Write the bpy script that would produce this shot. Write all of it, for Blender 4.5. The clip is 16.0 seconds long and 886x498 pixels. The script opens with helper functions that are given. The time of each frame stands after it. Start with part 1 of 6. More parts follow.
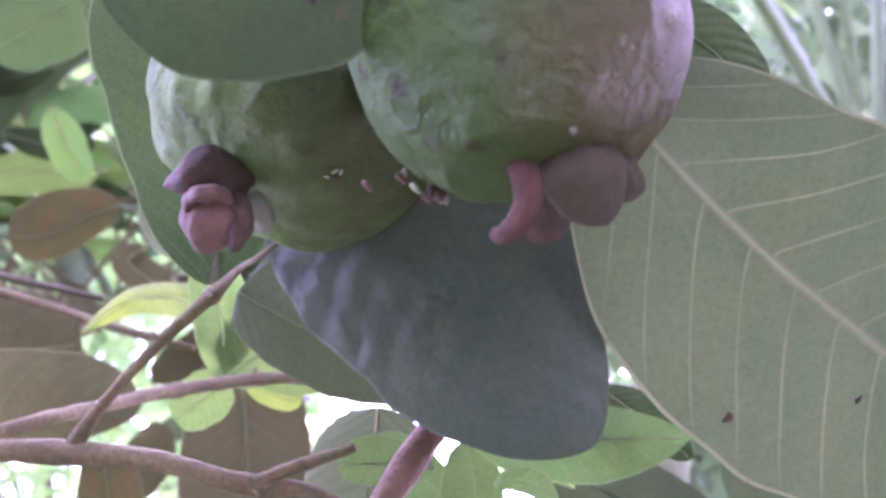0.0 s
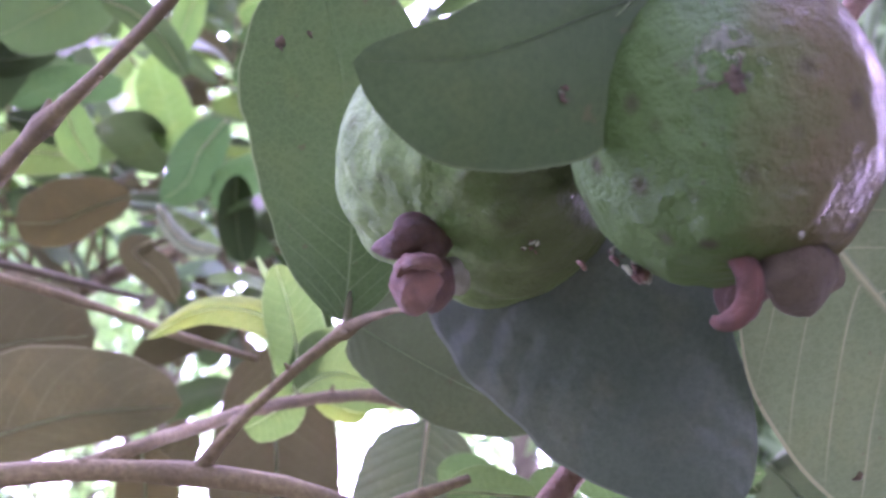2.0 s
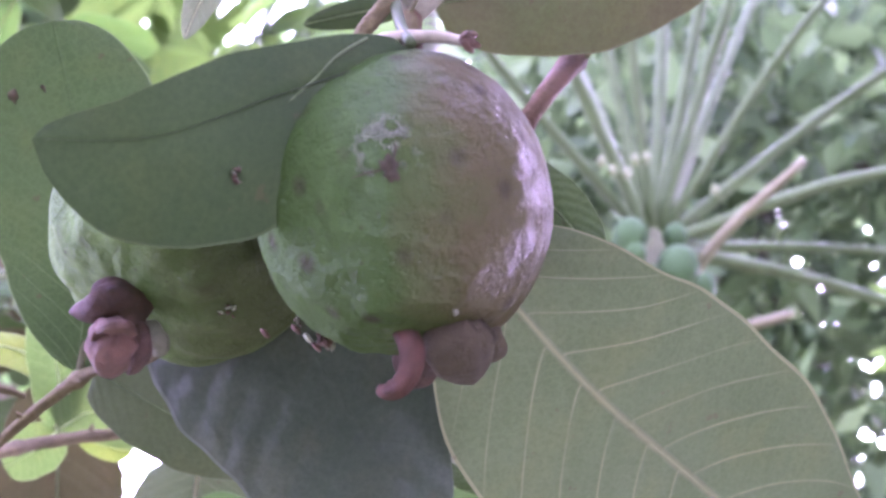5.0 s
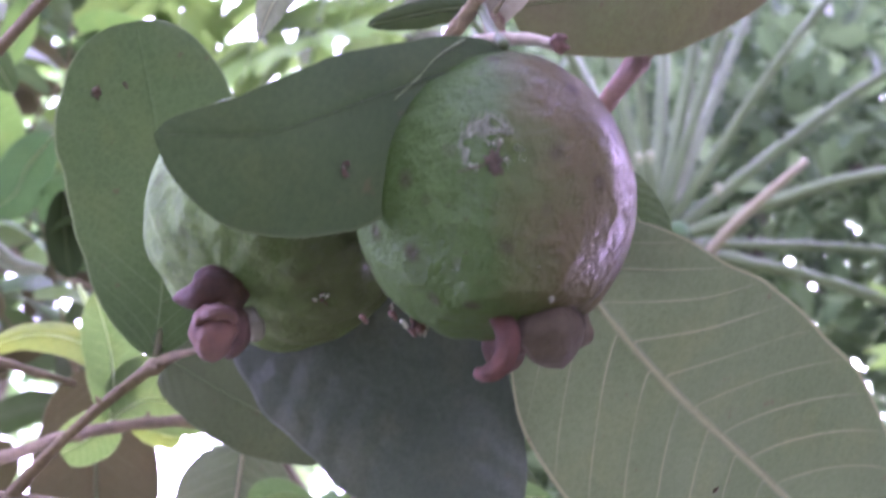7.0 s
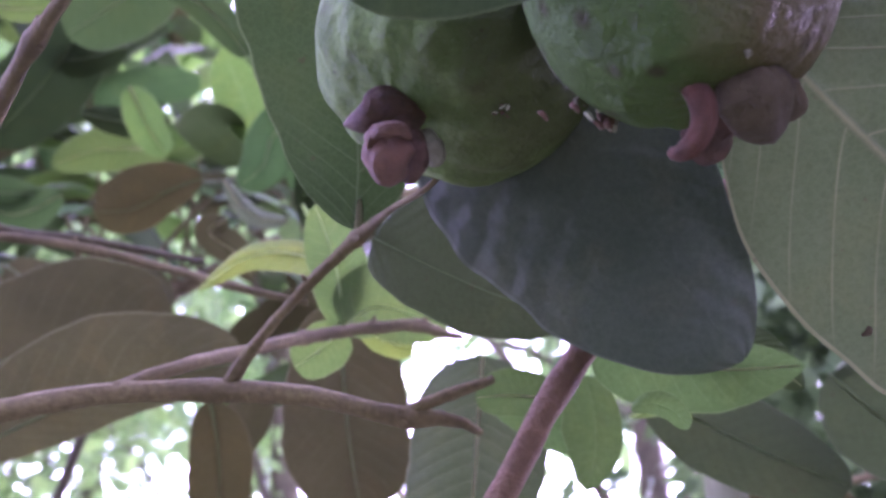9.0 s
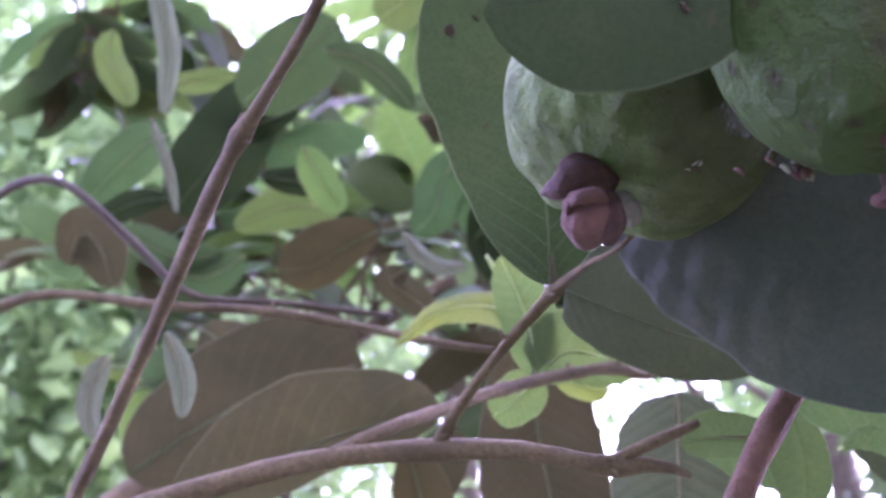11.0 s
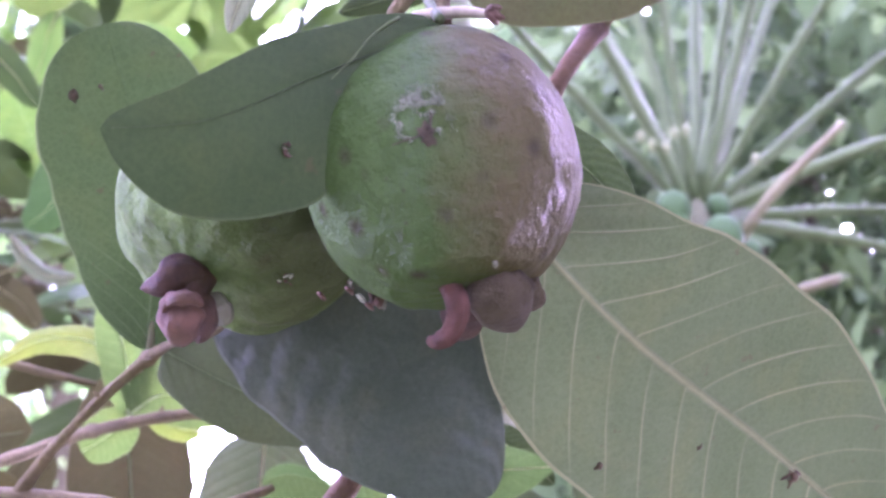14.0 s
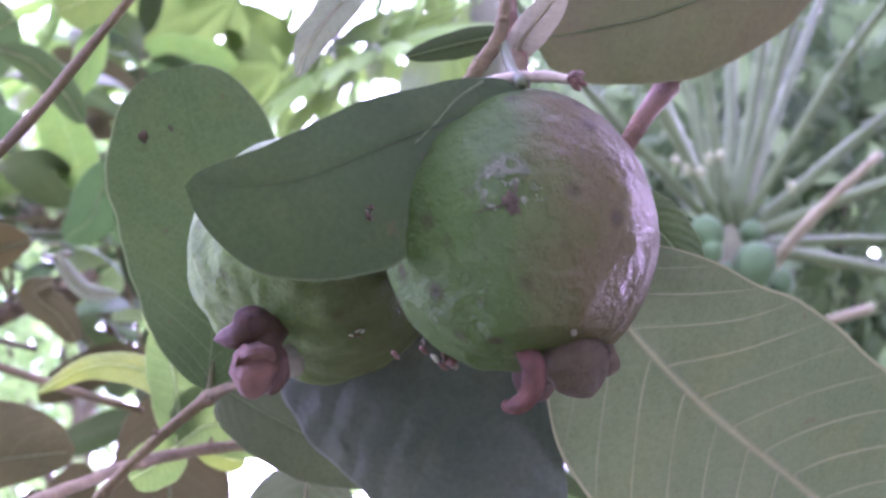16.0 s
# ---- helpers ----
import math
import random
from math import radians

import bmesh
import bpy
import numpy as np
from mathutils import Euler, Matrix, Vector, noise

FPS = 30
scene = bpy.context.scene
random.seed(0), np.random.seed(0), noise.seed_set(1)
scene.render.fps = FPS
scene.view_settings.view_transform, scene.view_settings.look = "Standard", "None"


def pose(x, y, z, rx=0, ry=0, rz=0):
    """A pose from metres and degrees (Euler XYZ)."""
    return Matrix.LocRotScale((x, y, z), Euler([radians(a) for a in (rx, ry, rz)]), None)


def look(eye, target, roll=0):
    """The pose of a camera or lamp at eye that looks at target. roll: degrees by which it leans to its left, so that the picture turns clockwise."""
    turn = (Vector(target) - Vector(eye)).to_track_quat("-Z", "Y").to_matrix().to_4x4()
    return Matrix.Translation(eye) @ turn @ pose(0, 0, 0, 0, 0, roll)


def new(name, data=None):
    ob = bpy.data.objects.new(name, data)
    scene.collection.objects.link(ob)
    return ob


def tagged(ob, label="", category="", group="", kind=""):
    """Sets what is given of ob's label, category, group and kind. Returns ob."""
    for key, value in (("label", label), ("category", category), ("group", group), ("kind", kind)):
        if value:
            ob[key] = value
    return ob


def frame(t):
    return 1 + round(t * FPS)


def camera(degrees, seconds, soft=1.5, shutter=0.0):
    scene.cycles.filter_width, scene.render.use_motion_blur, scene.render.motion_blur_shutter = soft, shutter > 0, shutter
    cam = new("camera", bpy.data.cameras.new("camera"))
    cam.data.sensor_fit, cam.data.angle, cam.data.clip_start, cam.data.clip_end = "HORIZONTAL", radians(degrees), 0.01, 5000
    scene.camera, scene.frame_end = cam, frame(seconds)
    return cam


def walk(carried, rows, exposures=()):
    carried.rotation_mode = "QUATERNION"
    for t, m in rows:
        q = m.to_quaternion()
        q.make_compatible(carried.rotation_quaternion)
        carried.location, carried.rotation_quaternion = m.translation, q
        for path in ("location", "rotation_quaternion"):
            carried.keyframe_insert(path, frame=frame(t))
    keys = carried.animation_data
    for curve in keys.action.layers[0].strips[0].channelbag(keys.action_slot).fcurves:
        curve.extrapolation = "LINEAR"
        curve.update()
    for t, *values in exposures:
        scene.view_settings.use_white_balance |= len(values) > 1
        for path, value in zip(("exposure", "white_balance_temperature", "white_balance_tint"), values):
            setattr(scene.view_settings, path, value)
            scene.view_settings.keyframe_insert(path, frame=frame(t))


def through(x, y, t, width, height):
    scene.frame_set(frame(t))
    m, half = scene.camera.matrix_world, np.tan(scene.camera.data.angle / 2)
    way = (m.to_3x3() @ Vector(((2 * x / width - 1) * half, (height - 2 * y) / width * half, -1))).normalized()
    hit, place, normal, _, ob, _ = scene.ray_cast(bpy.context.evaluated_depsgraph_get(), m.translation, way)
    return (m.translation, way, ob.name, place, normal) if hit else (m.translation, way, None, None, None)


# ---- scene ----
cam = camera(38.7, 16.0, soft=2.7, shutter=0.3)
cam.data.dof.use_dof = True
cam.data.dof.focus_distance = 0.33
cam.data.dof.aperture_fstop = 22.0
PATH = [
    (0.0, (0.0000, -0.0000, 1.5500), (0.0000, 0.4532, 1.7613), 0.00),
    (0.5, (-0.0264, -0.0053, 1.5494), (-0.0026, 0.4530, 1.7479), 0.51),
    (1.0, (-0.0449, -0.0124, 1.5474), (-0.0241, 0.4443, 1.7499), 1.92),
    (1.5, (-0.0702, -0.0230, 1.5573), (-0.0388, 0.4346, 1.7563), 1.18),
    (2.0, (-0.0634, -0.0254, 1.5602), (-0.0325, 0.4305, 1.7631), 0.92),
    (2.5, (-0.0513, -0.0188, 1.5604), (-0.0235, 0.4361, 1.7661), 1.75),
    (3.0, (-0.0453, -0.0398, 1.5722), (0.0033, 0.4108, 1.7835), 0.40),
    (3.5, (-0.0411, -0.0358, 1.5680), (0.0221, 0.4132, 1.7787), -0.01),
    (4.0, (-0.0295, -0.0406, 1.5641), (0.0473, 0.4092, 1.7686), -0.74),
    (4.5, (-0.0249, -0.0463, 1.5657), (0.0621, 0.4011, 1.7713), -1.11),
    (4.7, (-0.0256, -0.0472, 1.5669), (0.0617, 0.4001, 1.7726), -1.21),
    (6.8, (-0.0496, -0.0625, 1.5667), (0.0386, 0.3820, 1.7780), -1.47),
    (7.0, (-0.0543, -0.0582, 1.5591), (0.0378, 0.3883, 1.7644), -1.23),
    (7.5, (-0.0647, -0.0457, 1.5448), (0.0150, 0.4049, 1.7462), -1.16),
    (8.0, (-0.0735, -0.0339, 1.5332), (-0.0125, 0.4213, 1.7310), -0.86),
    (8.5, (-0.0641, -0.0280, 1.5248), (-0.0275, 0.4299, 1.7224), -1.94),
    (9.0, (-0.0308, -0.0149, 1.5306), (-0.0444, 0.4415, 1.7343), -0.90),
    (9.5, (-0.0166, -0.0210, 1.5345), (-0.0740, 0.4283, 1.7463), -1.90),
    (10.7, (-0.0326, -0.0273, 1.5350), (-0.1103, 0.4175, 1.7499), -1.95),
    (11.8, (-0.0486, -0.0335, 1.5355), (-0.1077, 0.4126, 1.7535), -2.00),
    (12.0, (-0.0454, -0.0337, 1.5309), (-0.0900, 0.4128, 1.7514), -2.37),
    (12.5, (-0.0368, -0.0409, 1.5369), (-0.0435, 0.4106, 1.7518), -2.91),
    (13.0, (-0.0365, -0.0485, 1.5426), (-0.0043, 0.4056, 1.7494), -3.92),
    (13.5, (-0.0309, -0.0578, 1.5484), (0.0268, 0.3951, 1.7523), -3.68),
    (14.0, (-0.0291, -0.0666, 1.5508), (0.0402, 0.3849, 1.7540), -3.62),
    (14.5, (-0.0346, -0.0666, 1.5539), (0.0352, 0.3849, 1.7570), -3.12),
    (15.0, (-0.0470, -0.0710, 1.5577), (0.0172, 0.3796, 1.7646), -2.44),
    (15.5, (-0.0425, -0.0716, 1.5599), (0.0186, 0.3785, 1.7689), -1.91),
    (16.0, (-0.0429, -0.0714, 1.5630), (0.0177, 0.3798, 1.7698), -1.49),
]
EXPOSURE = [(0.0, 0.84, 5320), (1.0, 0.84, 5320), (2.0, 0.62, 5340), (3.5, 0.69, 5380), (4.5, 0.9, 5380), (7.0, 0.54, 5380), (7.5, 0.76, 5350), (8.0, 0.64, 5320), (9.0, -0.04, 5300), (9.5, -0.1, 5270), (12.0, 0.36, 5260), (13.0, 0.76, 5300), (14.5, 0.9, 5380), (16.0, 0.6, 5320)]
walk(cam, [(t, look(eye, target, roll)) for t, eye, target, roll in PATH], exposures=[(t, e + 4.98, k, 88) for t, e, k in EXPOSURE])

# ---- world and light: a bright, thinly overcast sky ----
world = bpy.data.worlds.new("sky")
scene.world = world
world.use_nodes = True
wn = world.node_tree
sky = wn.nodes.new("ShaderNodeTexSky")
sky.sky_type = "NISHITA"
sky.sun_disc = False
sky.sun_elevation = radians(27)
sky.sun_rotation = radians(44)
sky.dust_density = 2.0
sky.air_density = 1.0
pale = wn.nodes.new("ShaderNodeHueSaturation")
pale.inputs["Saturation"].default_value = 0.25
wn.links.new(sky.outputs[0], pale.inputs["Color"])
wn.links.new(pale.outputs[0], wn.nodes["Background"].inputs["Color"])
wn.nodes["Background"].inputs["Strength"].default_value = 0.15

sun_data = bpy.data.lights.new("sun", "SUN")
sun_data.energy = 0.1
sun_data.angle = radians(10)
sun_data.color = (1.0, 0.96, 0.9)
sun = new("sun", sun_data)
sun.matrix_world = look((6.2, 6.4, 4.6), (0, 0, 0))


# ---- materials ----
def shader(name):
    m = bpy.data.materials.new(name)
    m.use_nodes = True
    nt = m.node_tree
    return m, nt, nt.nodes["Principled BSDF"], nt.nodes["Material Output"]


def node(nt, kind, **values):
    n = nt.nodes.new(kind)
    for k, v in values.items():
        n.inputs[k.replace("_", " ")].default_value = v
    return n


def math_node(nt, op, a, b=None, clamp=False):
    n = nt.nodes.new("ShaderNodeMath")
    n.operation = op
    n.use_clamp = clamp
    for i, v in enumerate((a, b)):
        if v is None:
            continue
        if isinstance(v, (int, float)):
            n.inputs[i].default_value = v
        else:
            nt.links.new(v, n.inputs[i])
    return n.outputs[0]


def ramp(nt, fac, stops):
    r = nt.nodes.new("ShaderNodeValToRGB")
    while len(r.color_ramp.elements) < len(stops):
        r.color_ramp.elements.new(0.5)
    for e, (p, c) in zip(r.color_ramp.elements, stops):
        e.position = p
        e.color = (*c, 1) if len(c) == 3 else c
    nt.links.new(fac, r.inputs[0])
    return r.outputs[0]


def mix(nt, fac, a, b, mode="MIX"):
    m = nt.nodes.new("ShaderNodeMix")
    m.data_type = "RGBA"
    m.blend_type = mode
    for sock, v in ((m.inputs[0], fac), (m.inputs[6], a), (m.inputs[7], b)):
        if isinstance(v, (int, float)):
            sock.default_value = v
        elif isinstance(v, tuple):
            sock.default_value = (*v, 1)
        else:
            nt.links.new(v, sock)
    return m.outputs[2]


def noise_fac(nt, scale, detail=4.0, rough=0.55, coords=None, distort=0.0):
    n = node(nt, "ShaderNodeTexNoise", Scale=scale, Detail=detail, Roughness=rough, Distortion=distort)
    if coords is not None:
        nt.links.new(coords, n.inputs["Vector"])
    return n.outputs["Fac"]


def bump(nt, height, strength, distance):
    b = node(nt, "ShaderNodeBump", Strength=strength, Distance=distance)
    nt.links.new(height, b.inputs["Height"])
    return b.outputs[0]


def leaf_material(name, colour, dark, vein, pairs=12.0, through=0.35, glow=None, rough=0.45, vein_amount=0.6, spots=0.5, vary=0.12, quilt=0.6, slant=0.55, lumps=0.0, wander=0.18, rich=1.08, rib_width=0.027, specks=0.0, spec=0.12, vein_fade=0.0):
    """A leaf: UV x runs along the midrib, UV y from one margin (0) to the other (1)."""
    m, nt, bsdf, out = shader(name)
    uv = nt.nodes.new("ShaderNodeUVMap")
    sep = nt.nodes.new("ShaderNodeSeparateXYZ")
    nt.links.new(uv.outputs[0], sep.inputs[0])
    tc = nt.nodes.new("ShaderNodeTexCoord")
    along, across = sep.outputs[0], math_node(nt, "ABSOLUTE", math_node(nt, "SUBTRACT", math_node(nt, "MULTIPLY", sep.outputs[1], 2.0), 1.0))
    wob = math_node(nt, "MULTIPLY", math_node(nt, "SUBTRACT", noise_fac(nt, 60.0, 2.0, coords=tc.outputs["Object"]), 0.5), wander)
    # lateral veins sweep forward towards the margin
    lean = math_node(nt, "MULTIPLY", math_node(nt, "POWER", across, 1.25), slant * pairs * 0.25)
    phase = math_node(nt, "ADD", math_node(nt, "SUBTRACT", math_node(nt, "MULTIPLY", along, pairs), lean), wob)
    side = math_node(nt, "GREATER_THAN", sep.outputs[1], 0.5)
    phase = math_node(nt, "ADD", phase, math_node(nt, "MULTIPLY", side, 0.35))
    saw = math_node(nt, "ABSOLUTE", math_node(nt, "SUBTRACT", math_node(nt, "FRACT", phase), 0.5))
    line = math_node(nt, "SUBTRACT", 1.0, math_node(nt, "MULTIPLY", saw, 22.0), clamp=True)
    fade = math_node(nt, "SUBTRACT", 1.0, math_node(nt, "POWER", across, 5.0), clamp=True)
    breaks = ramp(nt, noise_fac(nt, 25.0, 2.0, coords=tc.outputs["Object"]), [(0.3, (0.25, 0.25, 0.25)), (0.6, (1, 1, 1))])
    veins = math_node(nt, "MULTIPLY", math_node(nt, "MULTIPLY", line, fade), breaks)
    rib = math_node(nt, "SUBTRACT", 1.0, math_node(nt, "MULTIPLY", across, 1.0 / rib_width), clamp=True)
    veins = math_node(nt, "MAXIMUM", veins, rib)
    if vein_fade:
        # the veins flatten out towards the tip
        veins = math_node(nt, "MULTIPLY", veins, math_node(nt, "SUBTRACT", 1.0, math_node(nt, "MULTIPLY", along, vein_fade), clamp=True))
    # fine net between the veins
    vor = node(nt, "ShaderNodeTexVoronoi", Scale=420.0)
    vor.feature = "DISTANCE_TO_EDGE"
    nt.links.new(tc.outputs["Object"], vor.inputs["Vector"])
    net = math_node(nt, "SUBTRACT", 1.0, math_node(nt, "MULTIPLY", vor.outputs["Distance"], 9.0), clamp=True)
    patch = noise_fac(nt, 22.0, 5.0, 0.6, tc.outputs["Object"])
    base = mix(nt, ramp(nt, patch, [(0.3, (0, 0, 0)), (0.7, (1, 1, 1))]), colour, dark)
    # yellowing blotches and a fine mottle
    blotch = ramp(nt, noise_fac(nt, 48.0, 3.0, 0.65, tc.outputs["Object"], 0.4), [(0.5, (0, 0, 0)), (0.74, (1, 1, 1))])
    base = mix(nt, math_node(nt, "MULTIPLY", blotch, 0.22), base, (colour[0] * 1.7, colour[1] * 1.3, colour[2] * 1.05))
    mottle = ramp(nt, noise_fac(nt, 620.0, 3.0, 0.7, tc.outputs["Object"]), [(0.36, (1, 1, 1)), (0.6, (0, 0, 0))])
    base = mix(nt, math_node(nt, "MULTIPLY", mottle, 0.3), base, (dark[0] * 0.62, dark[1] * 0.66, dark[2] * 0.6))
    base = mix(nt, math_node(nt, "MULTIPLY", net, 0.06), base, vein)
    base = mix(nt, math_node(nt, "MULTIPLY", veins, vein_amount), base, vein)
    rim = math_node(nt, "MULTIPLY", math_node(nt, "GREATER_THAN", across, 0.975), 0.45)
    base = mix(nt, rim, base, vein)
    fine = ramp(nt, noise_fac(nt, 170.0, 3.0, coords=tc.outputs["Object"]), [(0.27, (1, 1, 1)), (0.31, (0, 0, 0))])
    base = mix(nt, math_node(nt, "MULTIPLY", fine, spots), base, (0.05, 0.035, 0.02))
    if specks:
        # a few pale grains stuck to the face
        grain = node(nt, "ShaderNodeTexVoronoi", Scale=95.0)
        nt.links.new(tc.outputs["Object"], grain.inputs["Vector"])
        pick = nt.nodes.new("ShaderNodeSeparateColor")
        nt.links.new(grain.outputs["Color"], pick.inputs[0])
        few = math_node(nt, "MULTIPLY", ramp(nt, grain.outputs["Distance"], [(0.05, (1, 1, 1)), (0.1, (0, 0, 0))]), math_node(nt, "GREATER_THAN", pick.outputs[0], 0.8))
        base = mix(nt, math_node(nt, "MULTIPLY", few, specks), base, (0.3, 0.31, 0.29))
    info = nt.nodes.new("ShaderNodeObjectInfo")
    hs = nt.nodes.new("ShaderNodeHueSaturation")
    nt.links.new(base, hs.inputs["Color"])
    hs.inputs["Saturation"].default_value = rich
    nt.links.new(math_node(nt, "ADD", 1.0 - vary, math_node(nt, "MULTIPLY", info.outputs["Random"], 2 * vary)), hs.inputs["Value"])
    nt.links.new(math_node(nt, "ADD", 0.5 - vary * 0.09, math_node(nt, "MULTIPLY", info.outputs["Random"], vary * 0.11)), hs.inputs["Hue"])
    nt.links.new(hs.outputs[0], bsdf.inputs["Base Color"])
    bsdf.inputs["Roughness"].default_value = rough
    bsdf.inputs["Specular IOR Level"].default_value = spec
    swell = math_node(nt, "MULTIPLY", math_node(nt, "COSINE", math_node(nt, "MULTIPLY", phase, 6.2832)), breaks)
    relief = math_node(nt, "ADD", math_node(nt, "MULTIPLY", swell, 0.2 * quilt), math_node(nt, "ADD", math_node(nt, "MULTIPLY", veins, 0.7 * vein_amount), math_node(nt, "ADD", math_node(nt, "MULTIPLY", patch, 0.6), math_node(nt, "MULTIPLY", noise_fac(nt, 95.0, 2.0, coords=tc.outputs["Object"]), lumps))))
    nt.links.new(bump(nt, relief, 0.55, 0.0012), bsdf.inputs["Normal"])
    tr = nt.nodes.new("ShaderNodeBsdfTranslucent")
    g = nt.nodes.new("ShaderNodeHueSaturation")
    nt.links.new(hs.outputs[0], g.inputs["Color"])
    g.inputs["Saturation"].default_value = 1.15
    g.inputs["Value"].default_value = glow or 1.6
    nt.links.new(g.outputs[0], tr.inputs["Color"])
    ms = nt.nodes.new("ShaderNodeMixShader")
    ms.inputs[0].default_value = through
    nt.links.new(bsdf.outputs[0], ms.inputs[1])
    nt.links.new(tr.outputs[0], ms.inputs[2])
    nt.links.new(ms.outputs[0], out.inputs["Surface"])
    return m


def bark_material(name, light, dark, scale=90.0, rough=0.75):
    m, nt, bsdf, out = shader(name)
    tc = nt.nodes.new("ShaderNodeTexCoord")
    big = noise_fac(nt, scale * 0.35, 5.0, 0.6, tc.outputs["Object"])
    small = noise_fac(nt, scale * 4, 4.0, 0.7, tc.outputs["Object"])
    c = mix(nt, ramp(nt, big, [(0.32, (0, 0, 0)), (0.68, (1, 1, 1))]), dark, light)
    c = mix(nt, ramp(nt, small, [(0.35, (0.6, 0.6, 0.6)), (0.6, (0, 0, 0))]), c, dark)
    nt.links.new(c, bsdf.inputs["Base Color"])
    bsdf.inputs["Roughness"].default_value = rough
    bsdf.inputs["Specular IOR Level"].default_value = 0.15
    nt.links.new(bump(nt, math_node(nt, "ADD", big, math_node(nt, "MULTIPLY", small, 0.8)), 0.8, 0.0025), bsdf.inputs["Normal"])
    return m


def plain_material(name, a, b, scale, rough=0.6, bump_size=0.001, spec=0.4, through=0.0):
    m, nt, bsdf, out = shader(name)
    tc = nt.nodes.new("ShaderNodeTexCoord")
    f = noise_fac(nt, scale, 5.0, 0.6, tc.outputs["Object"])
    f2 = noise_fac(nt, scale * 7, 3.0, 0.6, tc.outputs["Object"])
    nt.links.new(mix(nt, ramp(nt, f, [(0.3, (0, 0, 0)), (0.7, (1, 1, 1))]), a, b), bsdf.inputs["Base Color"])
    bsdf.inputs["Roughness"].default_value = rough
    bsdf.inputs["Specular IOR Level"].default_value = spec
    nt.links.new(bump(nt, math_node(nt, "ADD", f, math_node(nt, "MULTIPLY", f2, 0.4)), 0.5, bump_size), bsdf.inputs["Normal"])
    if through:
        tr = nt.nodes.new("ShaderNodeBsdfTranslucent")
        tr.inputs["Color"].default_value = (*[1.3 * v for v in a], 1)
        ms = nt.nodes.new("ShaderNodeMixShader")
        ms.inputs[0].default_value = through
        nt.links.new(bsdf.outputs[0], ms.inputs[1])
        nt.links.new(tr.outputs[0], ms.inputs[2])
        nt.links.new(ms.outputs[0], out.inputs["Surface"])
    return m


def guava_skin(name, green, pale, blush, blush_or_shade_at, blush_or_shade_amount, rough, low=0.47, high=0.70, spec=0.1, coat=0.4, streaks=0.0, bruised=0.8):
    """Skin in the fruit's own frame, where the calyx is at -z and its radius is about 1. blush: a reddened side, on the
    small fruit painted shade.
    """
    m, nt, bsdf, out = shader(name)
    tc = nt.nodes.new("ShaderNodeTexCoord")
    obj = tc.outputs["Object"]
    n1 = noise_fac(nt, 1.6, 4.0, 0.6, obj)
    n2 = noise_fac(nt, 6.0, 5.0, 0.6, obj)
    n3 = noise_fac(nt, 34.0, 3.0, 0.6, obj)
    n4 = noise_fac(nt, 120.0, 2.0, 0.6, obj)
    c = mix(nt, ramp(nt, n2, [(0.32, (0, 0, 0)), (0.7, (1, 1, 1))]), green, pale)
    if streaks:
        # pale streaks that run from the calyx up over the shoulder
        squeeze = node(nt, "ShaderNodeMapping", Scale=(5.5, 5.5, 0.9))
        nt.links.new(obj, squeeze.inputs["Vector"])
        st = ramp(nt, noise_fac(nt, 1.0, 4.0, 0.6, squeeze.outputs[0]), [(0.46, (0, 0, 0)), (0.66, (1, 1, 1))])
        c = mix(nt, math_node(nt, "MULTIPLY", st, streaks), c, tuple(1.5 * v for v in pale))
    dot = nt.nodes.new("ShaderNodeVectorMath")
    dot.operation = "DOT_PRODUCT"
    nt.links.new(obj, dot.inputs[0])
    dot.inputs[1].default_value = blush_or_shade_at
    lean = math_node(nt, "ADD", dot.outputs["Value"], math_node(nt, "ADD", math_node(nt, "MULTIPLY", math_node(nt, "SUBTRACT", n1, 0.5), 0.8), math_node(nt, "MULTIPLY", math_node(nt, "SUBTRACT", n2, 0.5), 0.35)))
    b = ramp(nt, math_node(nt, "MULTIPLY", math_node(nt, "ADD", lean, 1.0), 0.5), [(low, (0, 0, 0)), (high, (1, 1, 1))])
    c = mix(nt, math_node(nt, "MULTIPLY", b, blush_or_shade_amount), c, blush)
    # fine grain of the skin
    grain = ramp(nt, n4, [(0.35, (1, 1, 1)), (0.6, (0, 0, 0))])
    c = mix(nt, math_node(nt, "MULTIPLY", grain, 0.28), c, tuple(0.55 * v for v in green))
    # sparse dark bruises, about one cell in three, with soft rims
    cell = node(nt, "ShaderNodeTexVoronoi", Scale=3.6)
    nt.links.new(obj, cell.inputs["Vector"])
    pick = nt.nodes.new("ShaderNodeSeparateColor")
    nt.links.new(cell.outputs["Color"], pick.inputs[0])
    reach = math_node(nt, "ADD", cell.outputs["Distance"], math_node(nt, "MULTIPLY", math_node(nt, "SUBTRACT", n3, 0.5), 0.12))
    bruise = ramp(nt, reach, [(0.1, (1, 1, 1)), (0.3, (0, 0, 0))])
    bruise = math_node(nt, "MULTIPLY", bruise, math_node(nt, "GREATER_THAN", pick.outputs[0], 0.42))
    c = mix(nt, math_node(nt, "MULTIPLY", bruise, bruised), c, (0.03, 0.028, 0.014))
    fleck = node(nt, "ShaderNodeTexVoronoi", Scale=9.0)
    nt.links.new(obj, fleck.inputs["Vector"])
    tiny = nt.nodes.new("ShaderNodeSeparateColor")
    nt.links.new(fleck.outputs["Color"], tiny.inputs[0])
    dots = math_node(nt, "MULTIPLY", ramp(nt, fleck.outputs["Distance"], [(0.05, (1, 1, 1)), (0.16, (0, 0, 0))]), math_node(nt, "GREATER_THAN", tiny.outputs[0], 0.72))
    c = mix(nt, math_node(nt, "MULTIPLY", dots, 0.5), c, (0.035, 0.026, 0.016))
